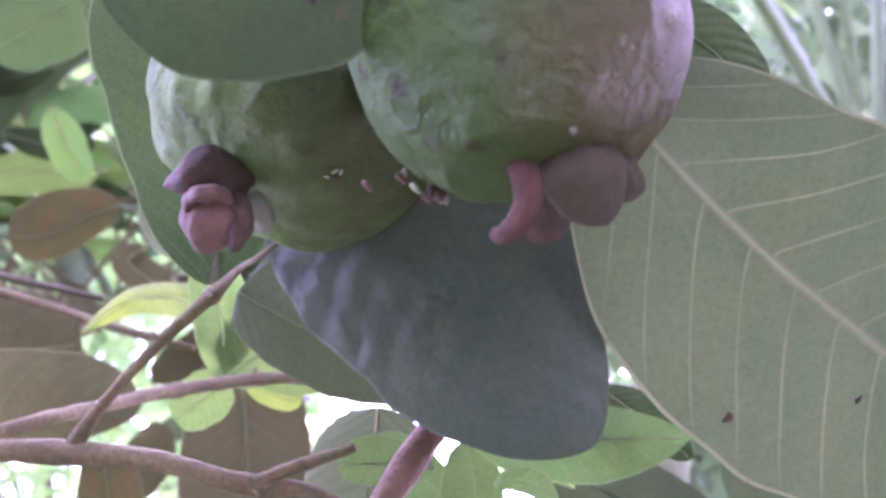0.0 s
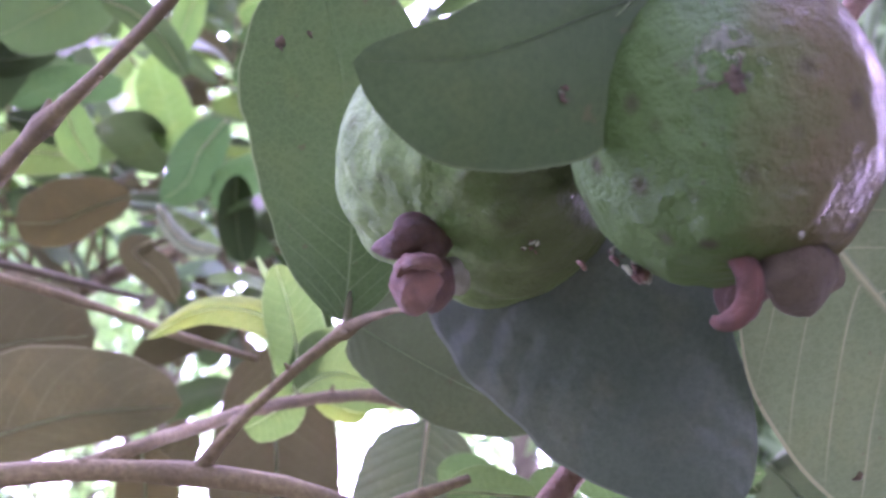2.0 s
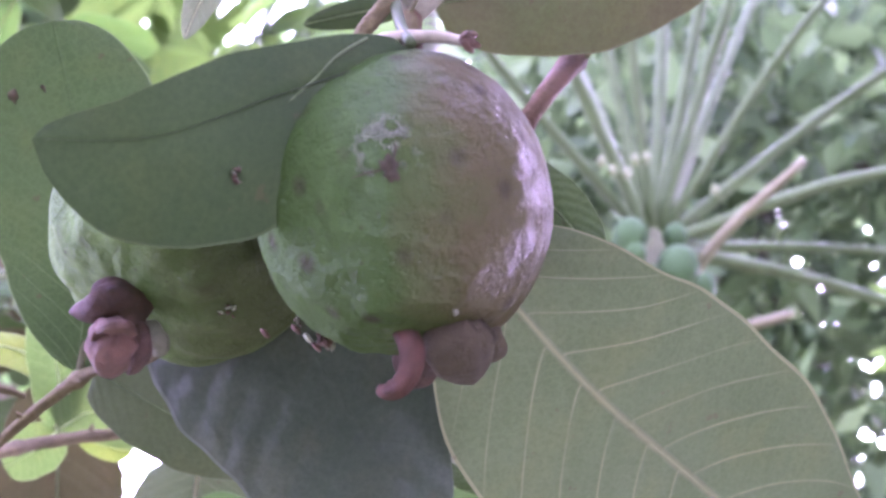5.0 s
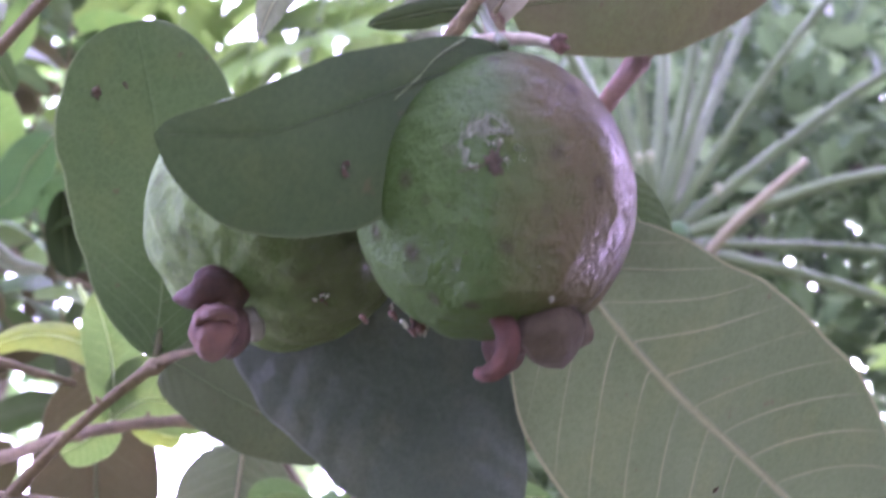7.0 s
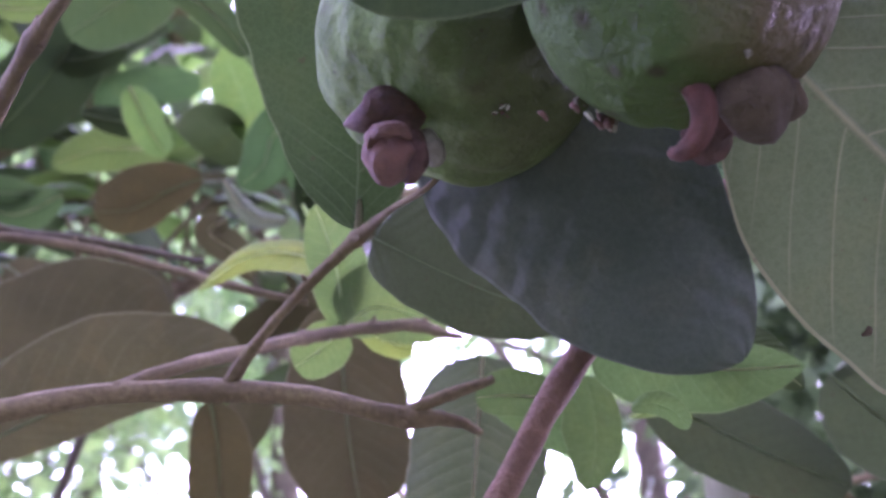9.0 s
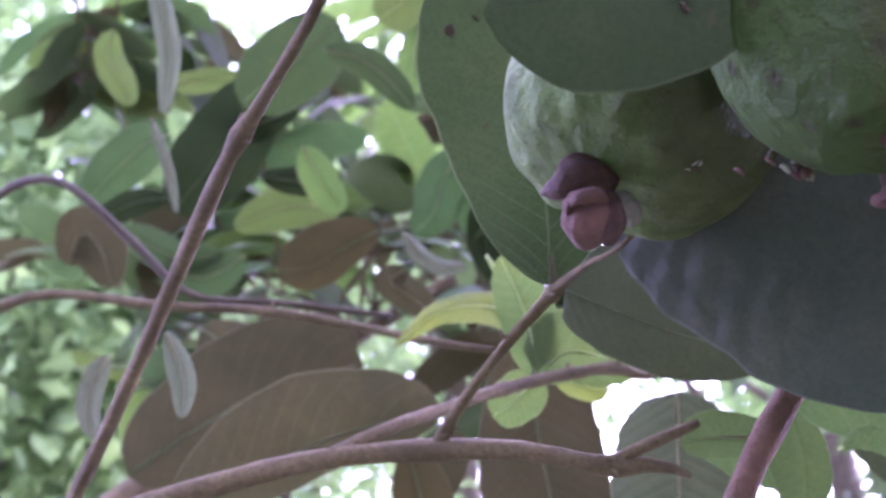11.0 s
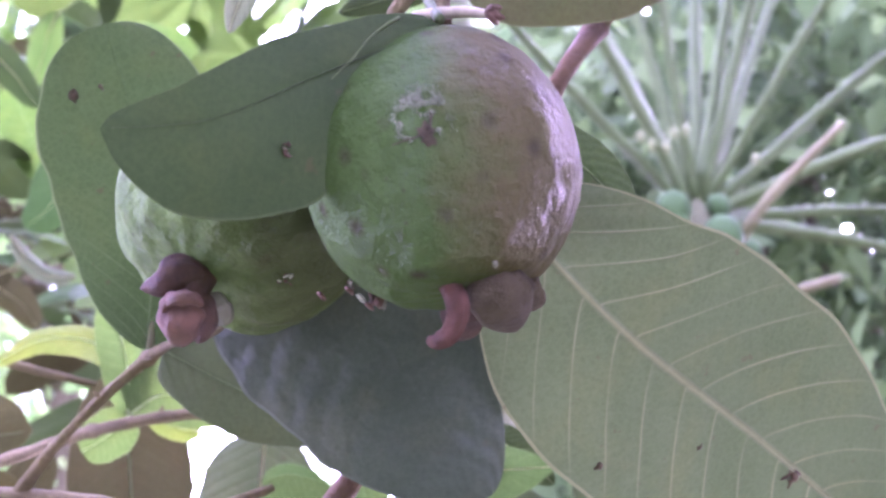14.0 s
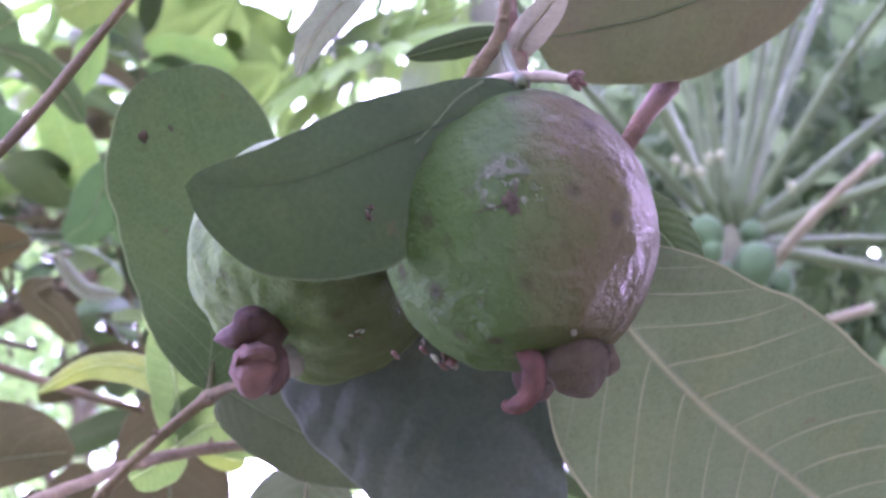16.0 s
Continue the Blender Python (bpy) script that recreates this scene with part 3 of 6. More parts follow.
# twig across the upper corner
stem(TREE, "twig", [(-0.7300, 0.6000, 1.4500, 0.0060), (-0.3073, 0.4812, 1.6597, 0.0034), (-0.2632, 0.4232, 1.6727, 0.0031), (-0.2221, 0.3716, 1.6947, 0.0028), (-0.1796, 0.3118, 1.7111, 0.0029), (-0.1476, 0.2658, 1.7200, 0.0024), (-0.1300, 0.2438, 1.7227, 0.0019), (-0.1095, 0.2160, 1.7265, 0.0016), (-0.0938, 0.1891, 1.7275, 0.0013), (-0.0792, 0.1664, 1.7310, 0.0010)], BARK, "slender brown twig with swollen nodes", steps=64, sides=10, knots=((5, 0.4), (7, 0.2)))
# buds and stubs at the nodes
for base, tip, r in (
    ((-0.0688, 0.3451, 1.6955), (-0.0632, 0.3420, 1.6990), 0.0011),
    ((-0.0700, 0.3445, 1.6950), (-0.0668, 0.3400, 1.6935), 0.0010),
    ((-0.0845, 0.3545, 1.6845), (-0.0868, 0.3520, 1.6868), 0.0009),
    ((-0.1476, 0.2658, 1.7205), (-0.1460, 0.2630, 1.7262), 0.0014),
    ((-0.1476, 0.2658, 1.7195), (-0.1440, 0.2640, 1.7160), 0.0011),
    ((-0.1300, 0.2438, 1.7227), (-0.1284, 0.2420, 1.7203), 0.0007),
    ((-0.0747, 0.4719, 1.7133), (-0.0738, 0.4700, 1.7178), 0.0013),
    ((-0.0556, 0.4864, 1.7189), (-0.0530, 0.4850, 1.7222), 0.0013),
    ((-0.0565, 0.3675, 1.6440), (-0.0540, 0.3650, 1.6400), 0.0014),
    ((-0.2262, 0.5360, 1.7835), (-0.2250, 0.5340, 1.7885), 0.0013),
    ((0.0730, 0.2553, 1.7713), (0.0775, 0.2520, 1.7722), 0.0017),
):
    mid = [0.5 * (a + b) for a, b in zip(base, tip)]
    stem(TREE, "bud", [(*base, r * 1.25), (*mid, r), (*tip, r * 0.35)], BARK, "", 8, 8)
# large leaves round the fruits
leaf(TREE, [(0.0133, 0.1909, 1.7266), (-0.0186, 0.1888, 1.7098), (-0.0422, 0.1915, 1.6998), (-0.0676, 0.1970, 1.7003)], (-0.0498, -0.9165, -0.3969), 0.0274, 0.0120, (0.50, 0.60), (10, 12), LEAF_DARK, "dark green leaf lying over both fruits", rib=RIB_DEEP, rib_r=0.00024, wave=0.01, petiole=[(0.0133, 0.1909, 1.7286, 0.0014), (0.0126, 0.2004, 1.7396, 0.0014), (0.0127, 0.2137, 1.7589, 0.0015)])
leaf(TREE, [(-0.0691, 0.3443, 1.6985), (-0.0677, 0.3357, 1.7218), (-0.0716, 0.3123, 1.7595), (-0.0807, 0.2871, 1.7904)], (0.0681, -0.9068, -0.4160), 0.0318, 0.0284, (0.62, 0.42), (12, 12), LEAF_MID, "upright green leaf with pale veins beside the smaller fruit", wave=0.012, relief=(12, 0.9, 0.00012), petiole=[(-0.0721, 0.3494, 1.6930, 0.0013), (-0.0687, 0.3451, 1.6967, 0.0013), (-0.0676, 0.3421, 1.7078, 0.0012)])
leaf(TREE, [(-0.0216, 0.2789, 1.7239), (-0.0052, 0.2802, 1.6937), (0.0147, 0.2836, 1.6633), (0.0349, 0.2881, 1.6327)], (-0.1013, -0.9080, -0.4066), 0.0295, 0.0448, (0.30, 0.60), (14, 20), LEAF_BLUE, "dark bluish leaf with a quilted face hanging under the fruits", wave=0.012, relief=(9.5, 0.8, -0.00018))
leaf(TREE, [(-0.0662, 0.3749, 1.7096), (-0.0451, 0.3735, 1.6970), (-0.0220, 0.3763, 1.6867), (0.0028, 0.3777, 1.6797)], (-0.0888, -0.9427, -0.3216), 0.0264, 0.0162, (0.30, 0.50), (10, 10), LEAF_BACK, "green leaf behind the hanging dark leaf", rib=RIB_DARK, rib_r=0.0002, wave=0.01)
leaf(TREE, [(0.0353, 0.2379, 1.6994), (0.0715, 0.2634, 1.6743), (0.1245, 0.3076, 1.6541), (0.2029, 0.3689, 1.6183)], (-0.3712, -0.8967, -0.2413), 0.0445, 0.0457, (0.50, 0.60), (10, 8), LEAF_VEINY, "broad grey-green leaf with raised pale veins", wave=0.008, relief=(13, 0.75, 0.0004))
leaf(TREE, [(0.0396, 0.2532, 1.7372), (0.0535, 0.2505, 1.7270), (0.0639, 0.2509, 1.7184), (0.0759, 0.2537, 1.7038)], (-0.2702, -0.8645, -0.4238), 0.0091, 0.0099, (0.50, 0.50), (5, 5), LEAF_MID, rib=RIB_DARK, rib_r=0.0007)
leaf(TREE, [(0.1297, 0.2293, 1.8234), (0.0947, 0.2298, 1.7963), (0.0615, 0.2309, 1.7795), (0.0270, 0.2356, 1.7722)], (-0.3036, -0.7590, -0.5760), 0.0215, 0.0189, (0.50, 0.42), (15, 10), LEAF_OLIVE, "brownish green leaf above the larger fruit", rib=RIB_DARK, rib_r=0.0008, wave=0.01)
leaf(TREE, [(-0.0167, 0.2878, 1.8354), (-0.0282, 0.2908, 1.8202), (-0.0370, 0.2942, 1.8081), (-0.0418, 0.2986, 1.7951)], (-0.0270, -0.8224, -0.5682), 0.0070, 0.0070, (0.50, 0.70), (35, 35), LEAF_GREY, "narrow grey leaf back", rib=RIB, rib_r=0.0006)
leaf(TREE, [(0.0336, 0.2999, 1.8185), (0.0210, 0.3042, 1.8177), (0.0093, 0.3094, 1.8171), (-0.0032, 0.3149, 1.8161)], (-0.1263, -0.8235, -0.5532), 0.0053, 0.0053, (0.50, 0.60), (20, 30), LEAF_DARK, "small dark leaf at the twig top", rib=RIB_DARK, rib_r=0.0006)
stem(TREE, "stalk", [(-0.0152, 0.1900, 1.7088, 0.0001), (-0.0122, 0.1896, 1.7120, 0.0003), (-0.0092, 0.1892, 1.7152, 0.0004), (-0.0046, 0.1887, 1.7212, 0.0004), (0.0040, 0.1902, 1.7290, 0.0006), (0.0060, 0.1987, 1.7333, 0.0010)], RIB_DARK, "thin stalk of the dark leaf", steps=24, sides=10)
# dry twig tip above the larger fruit
stem(TREE, "twig", [(0.0175, 0.2137, 1.7938, 0.0021), (0.0163, 0.2164, 1.7761, 0.0022), (0.0166, 0.2174, 1.7617, 0.0024), (0.0175, 0.2160, 1.7525, 0.0026), (0.0174, 0.2103, 1.7408, 0.0023)], BARK_PINK, "reddish twig tip above the larger fruit", knots=((3, 0.2),))
leaf(TREE, [(0.0160, 0.2165, 1.7518), (0.0183, 0.2111, 1.7557), (0.0231, 0.2059, 1.7607), (0.0303, 0.2009, 1.7695)], (-0.1862, -0.8044, -0.5641), 0.0046, 0.0058, (0.50, 0.70), (40, 30), LEAF_DRY, "withered grey-brown leaf", rib=RIB, rib_r=0.0008)
stem(TREE, "twig", [(0.0011, 0.2135, 1.7385, 0.0020), (0.0047, 0.2106, 1.7439, 0.0021), (0.0109, 0.2086, 1.7536, 0.0020), (0.0129, 0.2069, 1.7616, 0.0017), (0.0144, 0.2057, 1.7758, 0.0015)], BARK, "grey-brown twig")
stem(TREE, "stalk", [(-0.0006, 0.2048, 1.7339, 0.0013), (0.0055, 0.1987, 1.7333, 0.0016), (0.0150, 0.1951, 1.7335, 0.0016), (0.0224, 0.1925, 1.7321, 0.0014), (0.0255, 0.1907, 1.7303, 0.0013)], ROPE, "dried fruit stalk")
# young leaves at a node of the twig behind
leaf(TREE, [(-0.0915, 0.4914, 1.7420), (-0.1048, 0.4922, 1.7541), (-0.1316, 0.5035, 1.7615), (-0.1609, 0.5228, 1.7531)], (0.1602, -0.9071, -0.3893), 0.0084, 0.0068, (0.35, 0.75), (10, 40), LEAF_YELLOW, "curved yellow-green young leaf", rib=RIB_YOUNG, rib_r=0.0006, petiole=[(-0.0906, 0.4917, 1.7219, 0.0009), (-0.0902, 0.4908, 1.7312, 0.0009), (-0.0915, 0.4914, 1.7420, 0.0009)])
leaf(TREE, [(-0.0904, 0.4917, 1.7219), (-0.0909, 0.4868, 1.7401), (-0.0954, 0.4842, 1.7578), (-0.1021, 0.4826, 1.7759)], (0.1161, -0.9106, -0.3966), 0.0123, 0.0133, (0.50, 0.60), (5, 5), LEAF_YOUNG, "upright light green young leaf", rib=RIB_YOUNG, rib_r=0.0006)
leaf(TREE, [(-0.0892, 0.4901, 1.7206), (-0.0766, 0.4907, 1.7295), (-0.0637, 0.4953, 1.7291), (-0.0452, 0.5020, 1.7229)], (0.0081, -0.9335, -0.3586), 0.0195, 0.0145, (0.40, 0.45), (8, 8), LEAF_YOUNG, "yellow-green young leaf", rib=RIB_YOUNG, rib_r=0.0006)
leaf(TREE, [(-0.0900, 0.4902, 1.7206), (-0.0949, 0.4928, 1.7156), (-0.1023, 0.4956, 1.7104), (-0.1109, 0.4981, 1.7061)], (0.0636, -0.9388, -0.3387), 0.0113, 0.0113, (0.35, 0.35), (8, 8), LEAF_YOUNG, "rounded light green young leaf", rib=RIB_YOUNG, rib_r=0.0006)
leaf(TREE, [(-0.0822, 0.5008, 1.7217), (-0.0726, 0.5040, 1.7199), (-0.0667, 0.5083, 1.7182), (-0.0594, 0.5117, 1.7184)], (0.0709, -0.9378, -0.3400), 0.0060, 0.0069, (0.40, 0.40), (20, 20), LEAF_YELLOW, rib=RIB_YOUNG, rib_r=0.0005)
stem(TREE, "bud", [(-0.1032, 0.5295, 1.7785, 0.0005), (-0.1070, 0.5267, 1.7847, 0.0016), (-0.1101, 0.5244, 1.7897, 0.0016), (-0.1134, 0.5217, 1.7954, 0.0008)], RIB_YOUNG, "pale leaf bud", steps=12, sides=8)
# leaves below the fruits
leaf(TREE, [(-0.0028, 0.3845, 1.6541), (-0.0136, 0.3847, 1.6548), (-0.0225, 0.3849, 1.6556), (-0.0329, 0.3856, 1.6552)], (-0.0210, -0.9651, -0.2609), 0.0072, 0.0090, (0.50, 0.40), (10, 10), LEAF_FRESH, "small light green leaf behind the stem", rib=RIB, rib_r=0.0006)
leaf(TREE, [(0.0082, 0.4082, 1.6800), (0.0296, 0.4101, 1.6738), (0.0547, 0.4102, 1.6710), (0.0830, 0.4085, 1.6712)], (-0.1601, -0.9497, -0.2690), 0.0135, 0.0165, (0.50, 0.75), (10, 10), LEAF_FRESH, "light green leaf behind the hanging dark leaf", rib=RIB, rib_r=0.0007)
leaf(TREE, [(0.0557, 0.4197, 1.6917), (0.0660, 0.4223, 1.6844), (0.0743, 0.4243, 1.6789), (0.0863, 0.4280, 1.6688)], (-0.2114, -0.9345, -0.2865), 0.0081, 0.0081, (0.50, 0.60), (10, 10), LEAF_MID, rib=RIB, rib_r=0.0006)
leaf(TREE, [(0.0240, 0.4392, 1.6631), (0.0315, 0.4329, 1.6641), (0.0385, 0.4323, 1.6647), (0.0463, 0.4339, 1.6602)], (-0.1342, -0.9595, -0.2478), 0.0036, 0.0032, (0.50, 0.60), (40, 30), LEAF_YOUNG, "curled pale young leaf", rib=RIB_YOUNG, rib_r=0.0006)
leaf(TREE, [(0.0087, 0.4384, 1.6793), (0.0112, 0.4440, 1.6661), (0.0115, 0.4489, 1.6548), (0.0079, 0.4557, 1.6396)], (-0.0777, -0.9685, -0.2368), 0.0103, 0.0124, (0.50, 0.60), (10, 10), LEAF_FRESH)
leaf(TREE, [(0.0147, 0.3578, 1.6411), (0.0199, 0.3566, 1.6430), (0.0260, 0.3587, 1.6421), (0.0328, 0.3636, 1.6370)], (-0.2115, -0.9363, -0.2805), 0.0044, 0.0036, (0.50, 0.40), (30, 20), LEAF_FRESH, "small curled pale leaf beside the stem")
# shaded leaves under the branch
leaf(TREE, [(-0.3951, 0.7514, 1.7694), (-0.3493, 0.7678, 1.8061), (-0.2997, 0.7867, 1.8378), (-0.2446, 0.8026, 1.8528)], (0.3134, -0.8986, -0.3071), 0.0483, 0.0425, (0.45, 0.35), (10, 10), LEAF_OLD, "large dull brown-green leaf", rib=RIB_DARK, rib_r=0.0010)
leaf(TREE, [(-0.3193, 0.6485, 1.7087), (-0.2644, 0.6384, 1.7317), (-0.2164, 0.6320, 1.7466), (-0.1563, 0.6291, 1.7546)], (0.2753, -0.9226, -0.2701), 0.0408, 0.0188, (0.50, 0.50), (15, 10), LEAF_OLD, "large dull leaf under the branch", rib=RIB_DARK, rib_r=0.0010)
leaf(TREE, [(-0.3951, 0.8651, 1.9209), (-0.3497, 0.8645, 1.8883), (-0.2969, 0.8600, 1.8638), (-0.2533, 0.8510, 1.8513)], (0.2618, -0.8957, -0.3593), 0.0293, 0.0377, (0.50, 0.45), (10, 10), LEAF_OLD, "dull brown-green leaf", rib=RIB_DARK, rib_r=0.0010)
leaf(TREE, [(-0.1131, 0.6549, 1.7987), (-0.1099, 0.6690, 1.7656), (-0.1061, 0.6758, 1.7237), (-0.0993, 0.6814, 1.6842)], (0.0586, -0.9528, -0.2978), 0.0372, 0.0382, (0.50, 0.35), (15, 15), LEAF_OLD, "broad dull leaf hanging under the branch", rib=RIB_DARK, rib_r=0.0010)
leaf(TREE, [(-0.0296, 0.5577, 1.7301), (-0.0319, 0.5632, 1.7052), (-0.0344, 0.5694, 1.6787), (-0.0398, 0.5780, 1.6344)], (-0.0490, -0.9636, -0.2628), 0.0342, 0.0350, (0.40, 0.35), (20, 25), LEAF_VEINY, "greyish leaf with fine veins", rib=RIB, rib_r=0.0009)
leaf(TREE, [(-0.1767, 0.6331, 1.7345), (-0.1731, 0.6425, 1.7120), (-0.1731, 0.6522, 1.6896), (-0.1768, 0.6645, 1.6618)], (0.1567, -0.9562, -0.2470), 0.0189, 0.0177, (0.50, 0.50), (20, 20), LEAF_BROWN, "dark hanging leaf", rib=RIB_DARK, rib_r=0.0008)
leaf(TREE, [(-0.1627, 0.7050, 1.7677), (-0.1730, 0.7138, 1.7493), (-0.1798, 0.7183, 1.7401), (-0.1900, 0.7244, 1.7279)], (0.1432, -0.9485, -0.2825), 0.0170, 0.0136, (0.50, 0.50), (20, 20), LEAF_OLD)
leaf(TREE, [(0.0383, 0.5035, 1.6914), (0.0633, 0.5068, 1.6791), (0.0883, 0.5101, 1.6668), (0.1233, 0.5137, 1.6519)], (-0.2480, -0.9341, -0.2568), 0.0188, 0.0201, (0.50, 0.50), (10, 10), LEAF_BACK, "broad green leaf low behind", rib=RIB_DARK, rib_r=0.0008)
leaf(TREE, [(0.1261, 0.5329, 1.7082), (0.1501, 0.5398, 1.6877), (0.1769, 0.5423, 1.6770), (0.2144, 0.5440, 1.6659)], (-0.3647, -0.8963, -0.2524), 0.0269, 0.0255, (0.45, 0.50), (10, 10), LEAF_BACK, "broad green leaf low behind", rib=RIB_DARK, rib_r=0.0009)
leaf(TREE, [(0.0949, 0.6040, 1.7009), (0.1214, 0.6128, 1.6757), (0.1449, 0.6206, 1.6532), (0.1655, 0.6263, 1.6363)], (-0.2847, -0.9362, -0.2061), 0.0195, 0.0195, (0.45, 0.50), (10, 10), LEAF_OLD)
leaf(TREE, [(-0.0312, 0.4647, 1.6832), (-0.0201, 0.4660, 1.6810), (-0.0069, 0.4702, 1.6726), (0.0107, 0.4763, 1.6601)], (-0.0375, -0.9581, -0.2841), 0.0101, 0.0112, (0.50, 0.60), (10, 10), LEAF_FRESH)
# leaves of the twigs at the back, left of the fruits
leaf(TREE, [(-0.2405, 0.8446, 1.9803), (-0.2659, 0.8466, 1.9712), (-0.2939, 0.8502, 1.9582), (-0.3245, 0.8486, 1.9553)], (0.2333, -0.8718, -0.4308), 0.0188, 0.0305, (0.60, 0.35), (10, 10), LEAF_BROWN, "round brown leaf", rib=RIB_DARK, rib_r=0.0009)
leaf(TREE, [(-0.2658, 0.8093, 2.1600), (-0.2958, 0.8162, 2.1399), (-0.3207, 0.8216, 2.1240), (-0.3554, 0.8280, 2.1041)], (0.2454, -0.7923, -0.5587), 0.0353, 0.0353, (0.50, 0.50), (15, 15), LEAF_TREE, "broad green leaf", rib=RIB, rib_r=0.0009)
leaf(TREE, [(-0.2683, 0.7776, 2.1104), (-0.2444, 0.7834, 2.1034), (-0.2235, 0.7929, 2.0885), (-0.2036, 0.8072, 2.0636)], (0.1868, -0.8122, -0.5526), 0.0134, 0.0134, (0.50, 0.50), (15, 15), LEAF_TREE, rib=RIB, rib_r=0.0009)
leaf(TREE, [(-0.3678, 0.9029, 2.1766), (-0.3918, 0.9184, 2.1404), (-0.4204, 0.9310, 2.1090), (-0.4597, 0.9447, 2.0734)], (0.3077, -0.8086, -0.5014), 0.0402, 0.0402, (0.50, 0.50), (15, 15), LEAF_DARK, "large dark green leaf", rib=RIB_DARK, rib_r=0.0009)
leaf(TREE, [(-0.3121, 1.0056, 2.0932), (-0.3441, 1.0019, 2.0944), (-0.3763, 0.9992, 2.0932), (-0.4204, 1.0012, 2.0803)], (0.2607, -0.8494, -0.4588), 0.0215, 0.0215, (0.50, 0.50), (15, 15), LEAF_LIGHT, rib=RIB, rib_r=0.0009)
leaf(TREE, [(-0.3047, 0.8420, 2.0633), (-0.2971, 0.8512, 2.0463), (-0.2913, 0.8581, 2.0335), (-0.2769, 0.8691, 2.0141)], (0.2346, -0.8438, -0.4827), 0.0158, 0.0158, (0.50, 0.50), (15, 15), LEAF_LIGHT, "light yellow-green leaf", rib=RIB, rib_r=0.0009)
leaf(TREE, [(-0.4721, 0.9306, 2.2129), (-0.4485, 0.9357, 2.2071), (-0.4243, 0.9374, 2.2087), (-0.3974, 0.9394, 2.2101)], (0.3131, -0.7780, -0.5447), 0.0118, 0.0118, (0.50, 0.50), (15, 15), LEAF_LIGHT, rib=RIB, rib_r=0.0009)
leaf(TREE, [(-0.4713, 0.9545, 2.1645), (-0.4989, 0.9561, 2.1558), (-0.5274, 0.9622, 2.1375), (-0.5621, 0.9725, 2.1098)], (0.3731, -0.7906, -0.4855), 0.0258, 0.0258, (0.50, 0.50), (15, 15), LEAF_TREE, rib=RIB, rib_r=0.0009)
leaf(TREE, [(-0.4455, 0.8962, 2.0610), (-0.4702, 0.8944, 2.0597), (-0.4904, 0.8953, 2.0538), (-0.5154, 0.8956, 2.0481)], (0.3775, -0.8063, -0.4555), 0.0128, 0.0128, (0.50, 0.50), (15, 15), LEAF_DARK, rib=RIB_DARK, rib_r=0.0009)
leaf(TREE, [(-0.2083, 0.9920, 2.3686), (-0.2339, 1.0019, 2.3433), (-0.2532, 1.0100, 2.3231), (-0.2807, 1.0145, 2.3084)], (0.1495, -0.7814, -0.6058), 0.0361, 0.0361, (0.50, 0.50), (15, 15), LEAF_LIGHT, rib=RIB, rib_r=0.0009)
leaf(TREE, [(-0.2350, 1.0225, 2.3014), (-0.2444, 1.0317, 2.2808), (-0.2505, 1.0414, 2.2601), (-0.2587, 1.0533, 2.2342)], (0.1533, -0.8136, -0.5609), 0.0163, 0.0163, (0.50, 0.50), (15, 15), LEAF_LIGHT, rib=RIB, rib_r=0.0009)
leaf(TREE, [(-0.3446, 0.6141, 2.0858), (-0.3415, 0.6280, 2.0583), (-0.3395, 0.6435, 2.0273), (-0.3478, 0.6603, 1.9917)], (0.3336, -0.7503, -0.5708), 0.0091, 0.0091, (0.50, 0.50), (50, 40), LEAF_GREY, "long withered grey leaf", rib=RIB, rib_r=0.0009)
leaf(TREE, [(-0.3758, 0.7008, 2.0174), (-0.3699, 0.7123, 1.9954), (-0.3668, 0.7216, 1.9771), (-0.3649, 0.7329, 1.9546)], (0.3462, -0.8022, -0.4865), 0.0048, 0.0048, (0.50, 0.50), (50, 40), LEAF_GREY, rib=RIB, rib_r=0.0009)
leaf(TREE, [(-0.1957, 0.9967, 2.1348), (-0.2203, 1.0105, 2.1019), (-0.2274, 1.0193, 2.0828), (-0.2506, 1.0261, 2.0643)], (0.1481, -0.8703, -0.4698), 0.0242, 0.0242, (0.50, 0.50), (15, 15), LEAF_TREE, rib=RIB, rib_r=0.0009)
leaf(TREE, [(-0.1839, 1.0196, 2.0908), (-0.1835, 1.0316, 2.0667), (-0.1804, 1.0439, 2.0424), (-0.1747, 1.0566, 2.0180)], (0.1126, -0.8928, -0.4362), 0.0183, 0.0183, (0.50, 0.50), (15, 15), LEAF_DARK, rib=RIB_DARK, rib_r=0.0009)
leaf(TREE, [(-0.2051, 0.7595, 1.9330), (-0.1945, 0.7680, 1.9181), (-0.1813, 0.7737, 1.9092), (-0.1613, 0.7760, 1.9085)], (0.1554, -0.8902, -0.4283), 0.0073, 0.0073, (0.50, 0.50), (60, 40), LEAF_GREY, rib=RIB, rib_r=0.0009)
leaf(TREE, [(-0.2751, 0.5190, 1.7711), (-0.2708, 0.5256, 1.7585), (-0.2692, 0.5320, 1.7459), (-0.2719, 0.5385, 1.7323)], (0.3507, -0.8716, -0.3426), 0.0072, 0.0072, (0.50, 0.50), (40, 40), LEAF_GREY, rib=RIB, rib_r=0.0009)
leaf(TREE, [(-0.3050, 0.5204, 1.7622), (-0.3144, 0.5254, 1.7501), (-0.3183, 0.5311, 1.7377), (-0.3168, 0.5375, 1.7252)], (0.4074, -0.8541, -0.3235), 0.0072, 0.0072, (0.50, 0.50), (40, 40), LEAF_GREY, rib=RIB, rib_r=0.0009)
